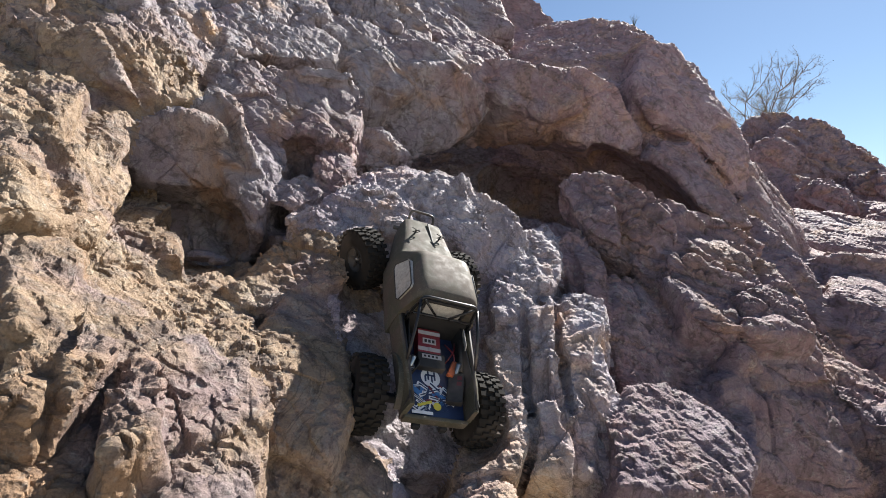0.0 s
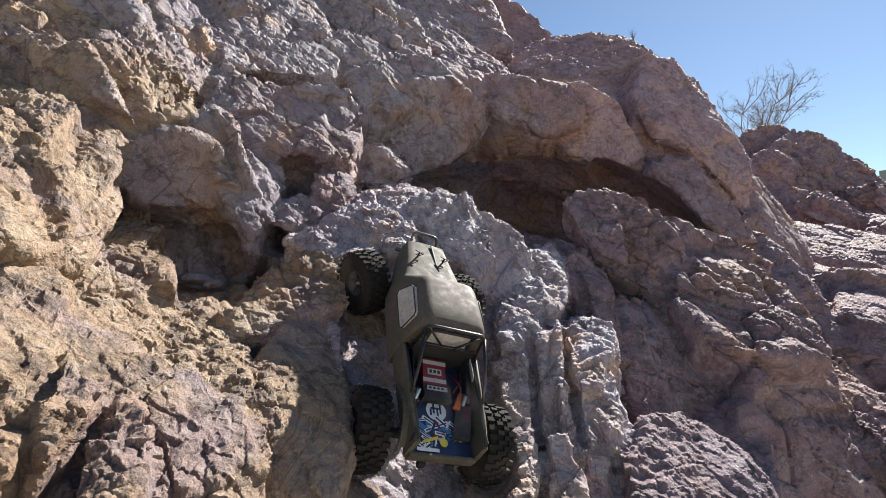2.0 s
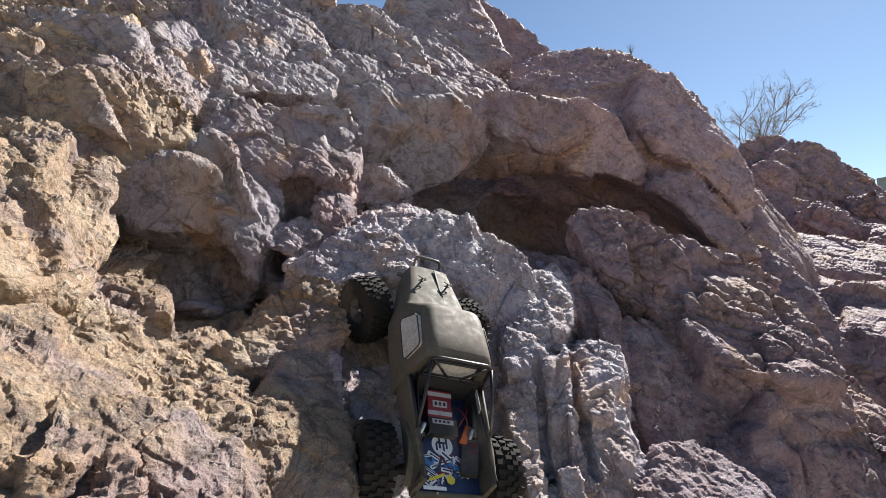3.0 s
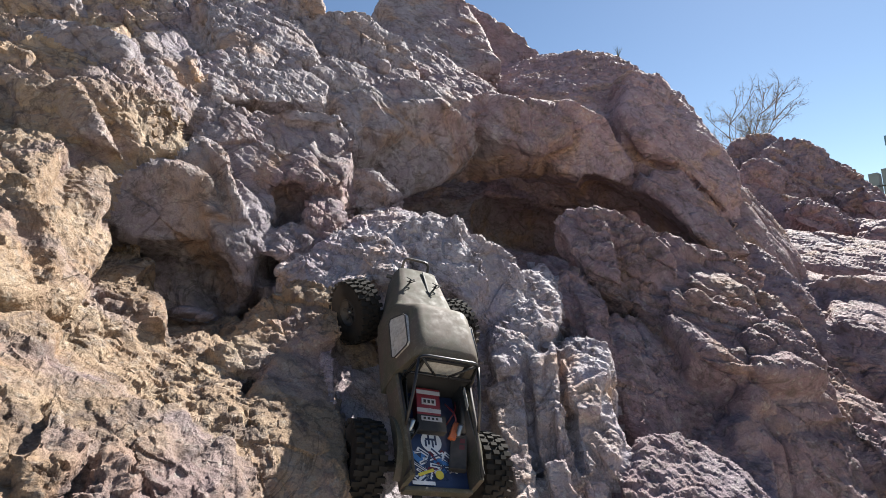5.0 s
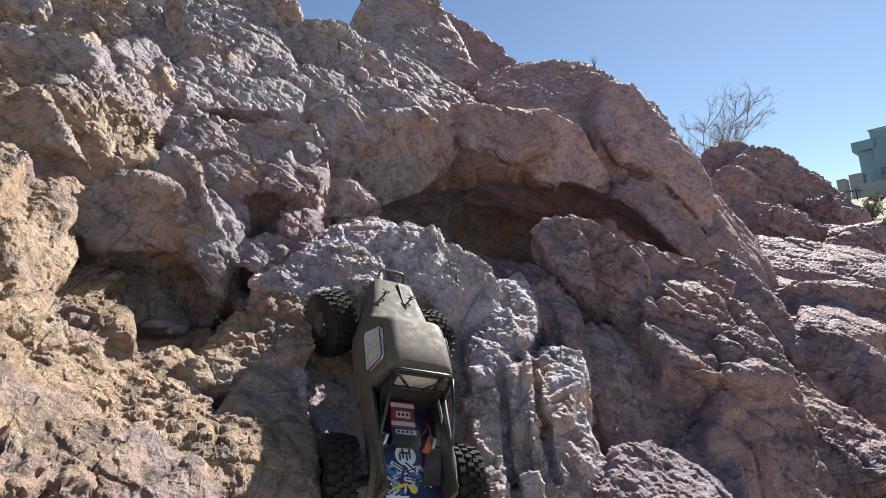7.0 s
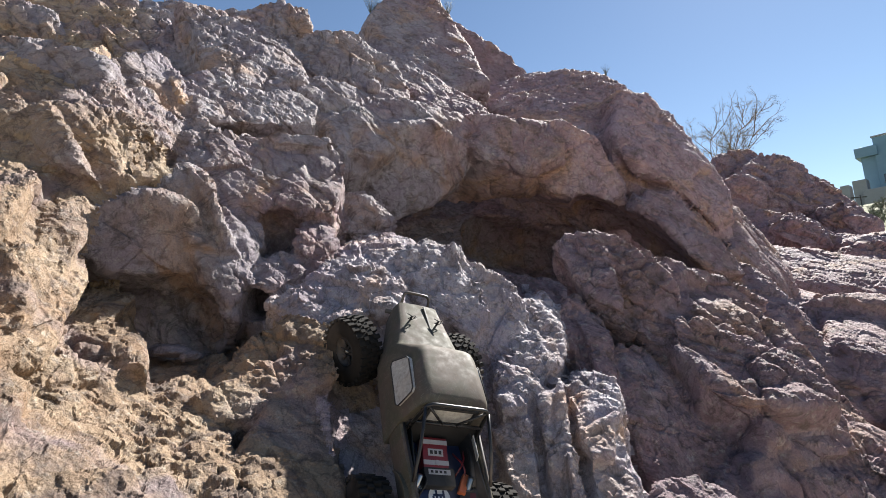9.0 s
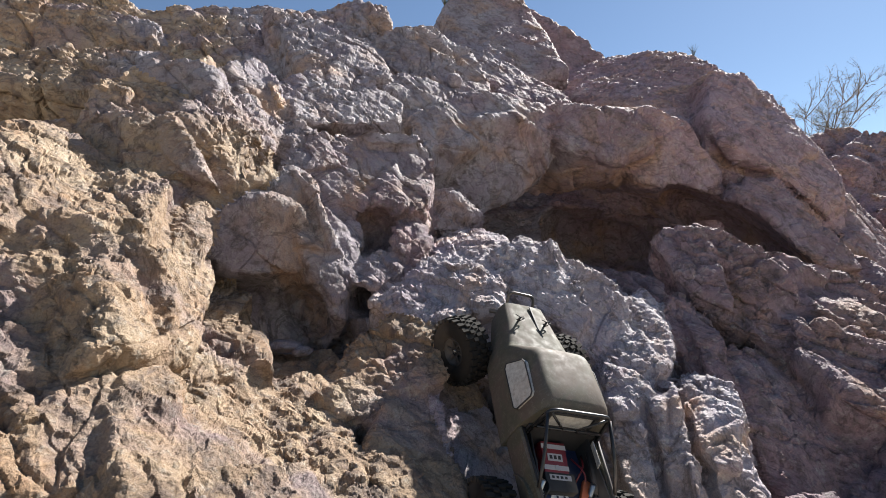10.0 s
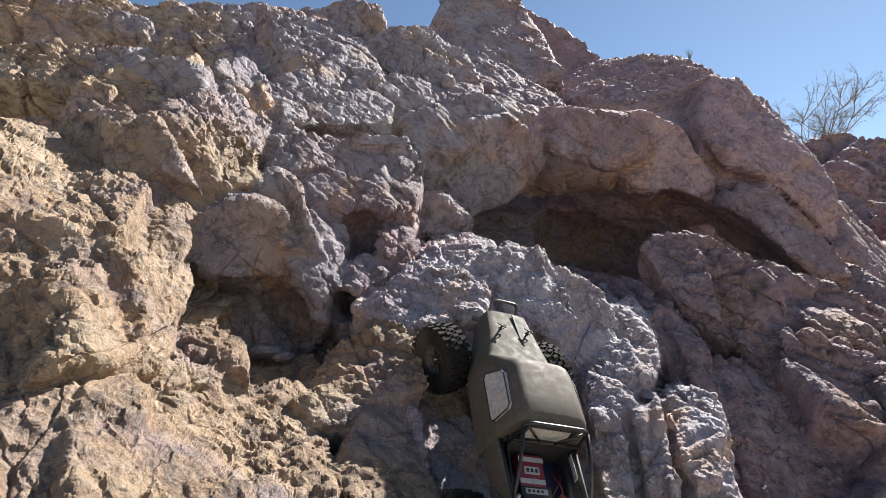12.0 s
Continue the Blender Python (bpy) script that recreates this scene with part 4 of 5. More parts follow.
weight = np.exp(-np.clip((dist_to - dist_to.min(1)[:, None]) / (0.02 * away)[:, None], 0, 30))
weight /= weight.sum(1)[:, None]
depths = weight @ np.array([STYLE[b[5]] for b in BODIES])
# a crevice where one body of stone meets the next
ranked = np.partition(dist_to, 1, axis=1)[:, :2]
meet = np.exp(-((ranked[:, 1] - ranked[:, 0]) / (0.009 * away)) ** 2) * (0.35 + 0.65 * smooth_step(-0.4, 0.3, soft_noise((skin_v * 7).astype(np.float32), 99)))
out_n = np.zeros_like(skin_v)
for a in range(4):
    n3 = np.cross(skin_v[quads[:, (a + 1) % 4]] - skin_v[quads[:, a]], skin_v[quads[:, (a + 3) % 4]] - skin_v[quads[:, a]])
    for n in range(3):
        out_n[:, n] += np.bincount(quads[:, a], n3[:, n], len(skin_v))
out_n /= np.linalg.norm(out_n, axis=1)[:, None] + 1e-12
skin_v = skin_v - out_n * (meet * 0.009 * away)[:, None]
owner = dist_to.argmin(1)
look_out = skin_v[quads].mean(1) - MIDDLE
look_out /= np.linalg.norm(look_out, axis=1)[:, None]
face_n = np.cross(skin_v[quads[:, 2]] - skin_v[quads[:, 0]], skin_v[quads[:, 3]] - skin_v[quads[:, 1]])
face_n /= np.linalg.norm(face_n, axis=1)[:, None] + 1e-12
hind = np.einsum("ij,ij->i", face_n, look_out) > 0.30
front_q, hind_q = quads[~hind], quads[hind]
fine_v, fine_q, source = split_quads(skin_v, front_q)
fine_q = np.concatenate([fine_q, hind_q])
source = np.concatenate([source, len(front_q) + np.arange(len(hind_q))])
quads = np.concatenate([front_q, hind_q])
# normals and depths for the fine skin
e1, e2 = fine_v[fine_q[:, 2]] - fine_v[fine_q[:, 0]], fine_v[fine_q[:, 3]] - fine_v[fine_q[:, 1]]
fn = np.cross(e1, e2)
nrm = np.stack([sum(np.bincount(fine_q[:, a], fn[:, n], len(fine_v)) for a in range(4)) for n in range(3)], 1)
nrm /= np.linalg.norm(nrm, axis=1)[:, None] + 1e-12
fine_d = np.zeros((len(fine_v), depths.shape[1]))
fine_d[:len(skin_v)] = depths
rest = quads[source]
made = fine_q >= len(skin_v)
for k in range(1, 3):
    fine_d[fine_q[made[:, k], k]] = depths[rest[made[:, k], 0]]
far_k = np.clip(np.linalg.norm(fine_v - MIDDLE, axis=1) / 1.3, 0.75, 1.45)
# faces that look up are weathered rougher than steep ones
far_d = far_k[:, None] ** np.array((1.0, 1.0, 1.0, 0.5, 0.0))
fine_d *= far_d
fine_d[:, 3:] *= (0.55 + 0.75 * smooth_step(0.25, 0.70, nrm[:, 2]))[:, None]
fine_v = fine_v + nrm * relief(fine_v.astype(np.float32), fine_d.T, 0.3)[:, None]
# one mesh for each run of stone with a name of its own
kinds = {}
for i, b in enumerate(BODIES):
    kinds.setdefault(b[0] if b[0] not in ("boulder", "dark_ledge", "pale_ledge") else (b[0], i), []).append(i)
label_of = np.zeros(len(BODIES), int)
for n, ids in enumerate(kinds.values()):
    label_of[ids] = n
face_kind = label_of[owner[quads[:, 0]]][source]
for n, key in enumerate(kinds):
    q = fine_q[face_kind == n]
    if len(q) == 0:
        continue
    used, q = np.unique(q, return_inverse=True)
    name = key if isinstance(key, str) else key[0]
    link_mesh(name, fine_v[used], q.reshape(-1, 4), STONE.get(name, ROCK), rock_face, smooth=False)
del field, inside, index, count
# end of rock

# ---- building helpers ----
def plain(color, rough=0.5, metal=0.0, wear=0.12, scale=60.0, spec=0.5, relief_depth=0.0006):
    def build(t, b):
        at = t.nodes.new("ShaderNodeTexCoord").outputs["Object"]
        n = noise_node(t, at, scale, 6, 0.65)
        big = noise_node(t, at, scale * 0.12, 4, 0.6)
        lo, hi = tuple(c * (1 - wear) for c in color), tuple(min(1, c * (1 + wear)) for c in color)
        c = ramp(t, n, [(0.3, lo), (0.7, hi)])
        c = mix(t, ramp(t, big, [(0.5, 0.0), (0.75, min(1.0, wear * 2.2))]), c, (0.33, 0.27, 0.22))
        t.links.new(c, b.inputs["Base Color"])
        t.links.new(ramp(t, big, [(0.3, max(0.0, rough - 0.1)), (0.7, min(1.0, rough + 0.12))]), b.inputs["Roughness"])
        b.inputs["Metallic"].default_value = metal
        b.inputs["Specular IOR Level"].default_value = spec
        bump(t, b, n, 0.35, relief_depth)
    return build


def camouflage(t, b):
    at = t.nodes.new("ShaderNodeTexCoord").outputs["Object"]
    patch = noise_node(t, at, 14.0, 3, 0.5, 0.8)
    dust = noise_node(t, at, 60.0, 7, 0.7)
    c = ramp(t, patch, [(0.42, (0.072, 0.068, 0.048)), (0.50, (0.083, 0.074, 0.056)), (0.58, (0.092, 0.072, 0.058))])
    c = mix(t, ramp(t, dust, [(0.48, 0.0), (0.72, 0.28)]), c, (0.24, 0.21, 0.17))
    scratch = ramp(t, noise_node(t, at, 24.0, 9, 0.6, 2.0), [(0.492, 0.0), (0.499, 0.35), (0.501, 0.35), (0.508, 0.0)])
    c = mix(t, scratch, c, (0.26, 0.24, 0.21))
    t.links.new(c, b.inputs["Base Color"])
    t.links.new(ramp(t, dust, [(0.35, 0.58), (0.65, 0.82)]), b.inputs["Roughness"])
    b.inputs["Specular IOR Level"].default_value = 0.28
    bump(t, b, dust, 0.3, 0.0006)


PAINT = material("dusty_camouflage_paint", camouflage)
TRIM = material("black_plastic", plain((0.016, 0.016, 0.017), 0.68, 0.0, 0.25))
RUBBER = material("dusty_rubber", plain((0.020, 0.018, 0.016), 0.9, 0.0, 0.12, 40, 0.2))
STEEL = material("worn_steel", plain((0.45, 0.44, 0.42), 0.35, 1.0, 0.2))
TUBE = material("black_tube", plain((0.02, 0.02, 0.021), 0.32, 0.3, 0.2))
PANE = material("frosted_window_film", plain((0.42, 0.41, 0.38), 0.22, 0.0, 0.30, 120))
NAVY = material("navy_vinyl", plain((0.018, 0.030, 0.075), 0.38, 0.0, 0.15))
BLUE = material("blue_vinyl", plain((0.05, 0.16, 0.36), 0.38, 0.0, 0.15))
WHITE = material("white_vinyl", plain((0.68, 0.68, 0.68), 0.5, 0.0, 0.08))
FADED = material("faded_vinyl", plain((0.34, 0.33, 0.34), 0.55, 0.0, 0.12))
CRIMSON = material("red_vinyl", plain((0.15, 0.014, 0.020), 0.45, 0.0, 0.12))
ORANGE = material("orange_vinyl", plain((0.55, 0.12, 0.03), 0.38, 0.0, 0.12))
YELLOW = material("yellow_vinyl", plain((0.62, 0.50, 0.05), 0.38, 0.0, 0.12))


def part(name, bm, mat, parent, label=""):
    me = bpy.data.meshes.new(name)
    bm.normal_update()
    bm.to_mesh(me)
    bm.free()
    me.materials.append(mat)
    ob = new(name, me)
    ob.parent = parent
    if label:
        tagged(ob, label)
    return ob


def smooth_all(bm, angle=40):
    for f in bm.faces:
        f.smooth = True
    for e in bm.edges:
        if len(e.link_faces) == 2 and e.calc_face_angle(0) > radians(angle):
            e.smooth = False
    return bm


def block(size, at=(0, 0, 0), turn=(0, 0, 0), bevel=0.0, segments=2):
    bm = bmesh.new()
    bmesh.ops.create_cube(bm, size=1.0, matrix=pose(*at, *turn) @ Matrix.Diagonal((*size, 1)))
    if bevel:
        bmesh.ops.bevel(bm, geom=bm.edges[:], offset=bevel, segments=segments, profile=0.6, affect='EDGES')
    return smooth_all(bm)


def rod(points, radius, sides=8, ends=None):
    """A round bar along points; ends: its radius at the last point."""
    bm = bmesh.new()
    pts = [Vector(p) for p in points]
    rings, side = [], None
    for i, p in enumerate(pts):
        way = (pts[min(i + 1, len(pts) - 1)] - pts[max(i - 1, 0)]).normalized()
        if side is None:
            side = way.orthogonal().normalized()
        side = (side - way * side.dot(way)).normalized()
        up = way.cross(side)
        r = radius + (0 if ends is None else (ends - radius) * i / (len(pts) - 1))
        rings.append([bm.verts.new(p + r * (math.cos(a) * side + math.sin(a) * up)) for a in [2 * math.pi * k / sides for k in range(sides)]])
    for a, b in zip(rings, rings[1:]):
        for k in range(sides):
            bm.faces.new((a[k], a[(k + 1) % sides], b[(k + 1) % sides], b[k]))
    bm.faces.new(rings[0][::-1])
    bm.faces.new(rings[-1])
    return smooth_all(bm)


def rounded_path(points, radius, steps=4):
    pts = [Vector(p) for p in points]
    out = [pts[0]]
    for a, b, c in zip(pts, pts[1:], pts[2:]):
        r = min(radius, (a - b).length * 0.45, (c - b).length * 0.45)
        p, q = b + (a - b).normalized() * r, b + (c - b).normalized() * r
        for k in range(steps + 1):
            t = k / steps
            out.append(p * (1 - t) ** 2 + b * 2 * t * (1 - t) + q * t ** 2)
    return out + [pts[-1]]


def lathe(profile, turns=40, axis='X'):
    """A turned shape: profile of (distance along the axis, radius)."""
    bm = bmesh.new()
    rings = []
    for k in range(turns):
        a = 2 * math.pi * k / turns
        rings.append([bm.verts.new((x, r * math.cos(a), r * math.sin(a))) for x, r in profile])
    for a, b in zip(rings, rings[1:] + rings[:1]):
        for k in range(len(profile) - 1):
            bm.faces.new((a[k], b[k], b[k + 1], a[k + 1]))
    bmesh.ops.remove_doubles(bm, verts=bm.verts[:], dist=1e-6)
    bmesh.ops.recalc_face_normals(bm, faces=bm.faces[:])
    return smooth_all(bm, 50)


def join(*many):
    out = bmesh.new()
    for bm in many:
        me = bpy.data.meshes.new("piece")
        bm.to_mesh(me)
        bm.free()
        out.from_mesh(me)
        bpy.data.meshes.remove(me)
    return out


def disc(radius, at, height=0.0006, sides=28):
    bm = bmesh.new()
    bmesh.ops.create_cone(bm, cap_ends=True, segments=sides, radius1=radius, radius2=radius, depth=height, matrix=pose(*at))
    return bm


# ---- the model truck ----
TRUCK = pose(-0.0907, 1.052, 1.2753, 47.9, 14.7, 23.15) @ Matrix.Scale(0.92, 4)


def section(y, z_low, z_belt, z_top, h_low, h_belt, h_top):
    """A ring of the body shell at y: sides that lean in, a roof with rounded edges."""
    half = [(h_low, z_low), (h_belt, z_belt)]
    for k in range(6):
        t = k / 5
        # rounded shoulder between the side and the top
        p0, p1, p2 = (h_belt + (h_top - h_belt) * 0.72, z_belt + (z_top - z_belt) * 0.72), (h_top + 0.001, z_top - 0.0005), (h_top * 0.72, z_top + 0.0005)
        half.append(tuple(p0[n] * (1 - t) ** 2 + p1[n] * 2 * t * (1 - t) + p2[n] * t * t for n in (0, 1)))
    half.append((h_top * 0.30, z_top + 0.0015))
    return [(-x, y, z) for x, z in half] + [(x, y, z) for x, z in half[::-1]]


def loft(rings, cap=True):
    bm = bmesh.new()
    vs = [[bm.verts.new(p) for p in r] for r in rings]
    n = len(rings[0])
    for a, b in zip(vs, vs[1:]):
        for k in range(n):
            bm.faces.new((a[k], a[(k + 1) % n], b[(k + 1) % n], b[k]))
    if cap:
        bm.faces.new(vs[0][::-1])
        bm.faces.new(vs[-1])
    bmesh.ops.recalc_face_normals(bm, faces=bm.faces[:])
    return smooth_all(bm, 34)


def wheel_thing(truck, x, y, steer):
    """Tyre with lugs, rim with spokes and a hub nut; the outer side looks to +x."""
    hub = new("wheel")
    hub.parent = truck
    hub.matrix_local = pose(x, y, 0.071, 0, 0, (0 if x > 0 else 180) + steer)
    w, r = 0.027, 0.067
    tyre = lathe([(-w * 0.78, 0.030), (-w, 0.040), (-w * 0.98, 0.054), (-w * 0.78, r - 0.002), (-w * 0.4, r), (w * 0.4, r), (w * 0.78, r - 0.002), (w * 0.98, 0.054), (w, 0.040), (w * 0.78, 0.030)])
    lugs = []
    for k in range(26):
        a = 2 * math.pi * k / 26
        for row, (dx, size) in enumerate(((-0.019, (0.014, 0.0085, 0.007)), (-0.004, (0.012, 0.007, 0.006)), (0.008, (0.010, 0.007, 0.006)), (0.020, (0.014, 0.0085, 0.007)))):
            b = a + (row % 2) * math.pi / 26
            drop = 0.003 if row in (0, 3) else 0.0
            lugs.append(block(size, (dx, (r + 0.002 - drop) * math.cos(b), (r + 0.002 - drop) * math.sin(b)), (math.degrees(b) - 90, 0, 0)))
    tyre_ob = part("tyre", tyre, RUBBER, hub, "dusty black rubber tyre with chunky lugs")
    tagged(part("tread", join(*lugs), RUBBER, tyre_ob), kind="stuff")
    rim = lathe([(-w * 0.7, 0.031), (w * 0.72, 0.031), (w * 0.80, 0.028), (w * 0.60, 0.026), (w * 0.35, 0.012), (w * 0.45, 0.008), (w * 0.45, 0.0001)], 32)
    spokes = [block((0.004, 0.006, 0.020), (w * 0.52, 0.018 * math.sin(a), 0.018 * math.cos(a)), (math.degrees(-a), 0, 0), 0.001, 1) for a in [2 * math.pi * k / 6 for k in range(6)]]
    part("rim", join(rim, *spokes), TRIM, hub, "black wheel rim")
    part("hub_nut", lathe([(0.010, 0.0042), (0.0165, 0.0042), (0.0175, 0.003), (0.0175, 0.0001)], 6), STEEL, hub, "bright steel hub nut")
    return hub


def spring(a, b, radius, turns, wire):
    a, b = Vector(a), Vector(b)
    way = (b - a).normalized()
    side = way.orthogonal().normalized()
    up = way.cross(side)
    n = turns * 10
    return rod([a + (b - a) * k / n + radius * (math.cos(k * 0.628) * side + math.sin(k * 0.628) * up) for k in range(n + 1)], wire, 5)


def model_truck():
    truck = new("model_truck")
    tagged(truck, "dusty olive model pickup crawler climbing on bare rock", "toy truck")
    # hood, cab and roof as one shell
    shell = loft([
        section(0.222, 0.112, 0.136, 0.150, 0.040, 0.043, 0.034), section(0.219, 0.108, 0.142, 0.162, 0.045, 0.047, 0.040),
        section(0.212, 0.106, 0.146, 0.168, 0.049, 0.050, 0.043), section(0.150, 0.106, 0.152, 0.174, 0.062, 0.062, 0.051),
        section(0.095, 0.104, 0.156, 0.179, 0.075, 0.074, 0.060), section(0.084, 0.102, 0.158, 0.180, 0.079, 0.078, 0.063),
        section(0.081, 0.102, 0.159, 0.183, 0.080, 0.079, 0.062), section(0.040, 0.102, 0.170, 0.228, 0.082, 0.080, 0.055),
        section(0.031, 0.102, 0.172, 0.2345, 0.082, 0.080, 0.055), section(0.018, 0.102, 0.172, 0.237, 0.082, 0.080, 0.057),
        section(-0.040, 0.102, 0.172, 0.2365, 0.082, 0.080, 0.060), section(-0.070, 0.102, 0.172, 0.2345, 0.082, 0.080, 0.061),
        section(-0.079, 0.102, 0.172, 0.231, 0.082, 0.080, 0.060), section(-0.083, 0.102, 0.171, 0.226, 0.081, 0.079, 0.059)])
    part("body", shell, PAINT, truck)
    part("hood_ridge", block((0.0035, 0.112, 0.003), (0.012, 0.150, 0.1755), (-2.6, 0, 3), 0.001), TRIM, truck, "dark raised hood ridge")
    for x in (-0.030, 0.030):
        post = part("body_post", rod([(x, 0.155, 0.172), (x, 0.155, 0.186)], 0.0022, 8), TRIM, truck)
        part("clip", join(rod(rounded_path([(x - 0.008, 0.150, 0.1825), (x + 0.010, 0.163, 0.1825), (x + 0.012, 0.158, 0.1825), (x - 0.006, 0.144, 0.184)], 0.004), 0.0010, 6), rod([(x - 0.008, 0.163, 0.184), (x + 0.006, 0.150, 0.188)], 0.0010, 6)), TRIM, post)
    # windows of the cab
    for side in (-1, 1):
        pane = bmesh.new()
        loop = [(0.026, 0.172), (0.034, 0.178), (0.018, 0.214), (0.010, 0.218), (-0.050, 0.217), (-0.056, 0.212), (-0.060, 0.178), (-0.054, 0.172)]

        def on_side(y, z, out):
            x = 0.080 + (0.0605 - 0.080) * max(0.0, (z - 0.172)) / 0.0655 + out
            return (side * x, y, z)
        front = [pane.verts.new(on_side(y, z, 0.0045)) for y, z in loop]
        back = [pane.verts.new(on_side(y, z, -0.004)) for y, z in loop]
        pane.faces.new(front)
        for k in range(len(loop)):
            pane.faces.new((front[k], front[(k + 1) % len(loop)], back[(k + 1) % len(loop)], back[k]))
        bmesh.ops.recalc_face_normals(pane, faces=pane.faces[:])
        window = part("side_window", pane, PANE, truck, "pale scuffed side window")
        edge = [Vector(on_side(y, z, 0.0045)) for y, z in loop]
        part("window_seal", rod(edge + edge[:2], 0.0013, 6), TRIM, window)
    rear = part("rear_window", block((0.078, 0.002, 0.030), (0, -0.0845, 0.198), (-3, 0, 0), 0.0008, 1), PANE, truck, "pale rear window")
    part("window_frame", join(block((0.092, 0.004, 0.006), (0, -0.0855, 0.217), (0, 0, 0), 0.001), block((0.092, 0.004, 0.006), (0, -0.0855, 0.181), (0, 0, 0), 0.001), block((0.006, 0.004, 0.034), (-0.043, -0.0855, 0.199), (0, 0, 0), 0.001), block((0.006, 0.004, 0.034), (0.043, -0.0855, 0.199), (0, 0, 0), 0.001)), TRIM, rear)
    # bed
    for side in (-1, 1):
        panel = bmesh.new()
        prof = [(0.067, 0.164), (0.073, 0.166), (0.077, 0.163), (0.079, 0.130), (0.076, 0.112), (0.070, 0.112), (0.068, 0.130)]
        rings = []
        for y, k, up in ((-0.082, 1.0, 0.0), (-0.150, 0.95, 0.0), (-0.235, 0.88, -0.001), (-0.266, 0.84, -0.006)):
            rings.append([(side * x * k, y, z + up) for x, z in prof])
        panel.free()
        part("bed_side", loft(rings), PAINT, truck)
        rail = rod([(side * 0.071, -0.084, 0.1665), (side * 0.067, -0.16, 0.1665), (side * 0.060, -0.263, 0.1615)], 0.0026, 6)
        part("bed_rail", rail, TRIM, truck, "black bed rail")
        part("wheel_flare", loft([[(side * (0.066 + w * 0.012), -0.198 + r * math.cos(a), 0.085 + r * math.sin(a)) for w, r in ((0, 0.062), (1, 0.064), (1, 0.067), (0, 0.069))] for a in [radians(30 + 12 * k) for k in range(11)]]), PAINT, truck)
    part("tailgate", block((0.122, 0.008, 0.022), (0, -0.267, 0.114), (6, 0, 0), 0.003), PAINT, truck)
    bed = part("bed_floor", loft([[(-0.066, -0.084, 0.116), (0.066, -0.084, 0.116), (0.066, -0.084, 0.120), (-0.066, -0.084, 0.120)], [(-0.056, -0.264, 0.116), (0.056, -0.264, 0.116), (0.056, -0.264, 0.120), (-0.056, -0.264, 0.120)]]), NAVY, truck, "dark blue bed floor covered with stickers")
    top = 0.1206
    part("round_sticker", disc(0.0195, (-0.002, -0.183, top)), WHITE, bed, "round white sticker")
    part("sticker_mark", join(*[block((0.0035, h, 0.0006), (x, -0.183 + dy, top + 0.0006)) for x, h, dy in ((-0.013, 0.012, -0.004), (-0.007, 0.018, 0.003), (0.000, 0.014, -0.004), (0.006, 0.018, 0.003))] + [block((0.020, 0.0035, 0.0006), (-0.003, -0.179, top + 0.0006))]), NAVY, bed)
    rng = random.Random(11)
    hues = [WHITE, NAVY, WHITE, BLUE, WHITE, CRIMSON, WHITE, NAVY]
    for k in range(46):
        long, wide = rng.uniform(0.010, 0.034), rng.uniform(0.004, 0.010)
        at = (rng.uniform(-0.040, 0.034), rng.uniform(-0.252, -0.204), top + 0.0003 * (k % 5))
        turn = rng.choice((-35, 20, 40, 75, 0, -60)) + rng.uniform(-8, 8)
        sticker = part("sticker", block((long, wide, 0.0005), at, (0, 0, turn)), hues[k % len(hues)], bed)
        if k % 2 == 0:
            part("lettering", block((long * 0.75, wide * 0.3, 0.0005), (at[0], at[1], at[2] + 0.0005), (0, 0, turn)), NAVY if hues[k % len(hues)] is WHITE else WHITE, sticker)
    part("sticker", disc(0.0075, (0.004, -0.243, top + 0.0022)), YELLOW, bed, "round yellow sticker")
    part("sticker", block((0.040, 0.006, 0.0005), (-0.026, -0.2580, top + 0.0022)), WHITE, bed, "white sticker strip")
    part("sticker", block((0.030, 0.005, 0.0005), (-0.020, -0.240, top + 0.0022), (0, 0, 20)), YELLOW, bed)
    # dark liner of the bed and the boxed electronics below the roll bar
    for x in (-1, 1):
        part("bed_liner", block((0.003, 0.174, 0.044), (x * 0.0605, -0.172, 0.1405), (0, 0, x * 3.2), 0.001, 1), TRIM, truck, "black bed liner")
    box = part("receiver_box", block((0.046, 0.054, 0.022), (-0.008, -0.118, 0.132), (10, 0, 0), 0.0015), CRIMSON, truck, "red box with white bands")
    for dy, wide in ((0.017, 0.0075), (-0.017, 0.0075)):
        part("band", block((0.0464, wide, 0.0008), (-0.008, -0.118 + dy * 0.985, 0.1434 + dy * 0.174), (10, 0, 0)), FADED, box)
    part("badge", block((0.028, 0.012, 0.0008), (-0.008, -0.1185, 0.1437), (10, 0, 0), 0.0003, 1), FADED, box, "pale badge")
    for x in (-0.016, -0.008, 0.000):
        part("badge_mark", block((0.005, 0.006, 0.0006), (x, -0.1185, 0.1443), (10, 0, 0)), TRIM, box)
    part("badge_dot", disc(0.0045, (-0.006, -0.1350, 0.1412), 0.0012), FADED, box)
    case = part("speed_controller", block((0.056, 0.030, 0.018), (-0.004, -0.156, 0.129), (6, 0, 0), 0.002), TRIM, truck, "black boxed speed controller")
    part("name_plate", block((0.040, 0.0085, 0.0008), (-0.004, -0.150, 0.1388), (6, 0, 0)), FADED, case)
    for x in (-0.018, -0.010, -0.002, 0.006):
        part("plate_mark", block((0.0045, 0.004, 0.0005), (x, -0.150, 0.1395), (6, 0, 0)), TRIM, case)
    part("servo", block((0.014, 0.028, 0.014), (-0.048, -0.165, 0.128), (0, 0, 12), 0.002), STEEL, truck, "small silver servo")
    part("battery_strap", block((0.013, 0.036, 0.010), (0.041, -0.165, 0.131), (0, 0, -28), 0.002), ORANGE, truck, "orange strap over a black pack")
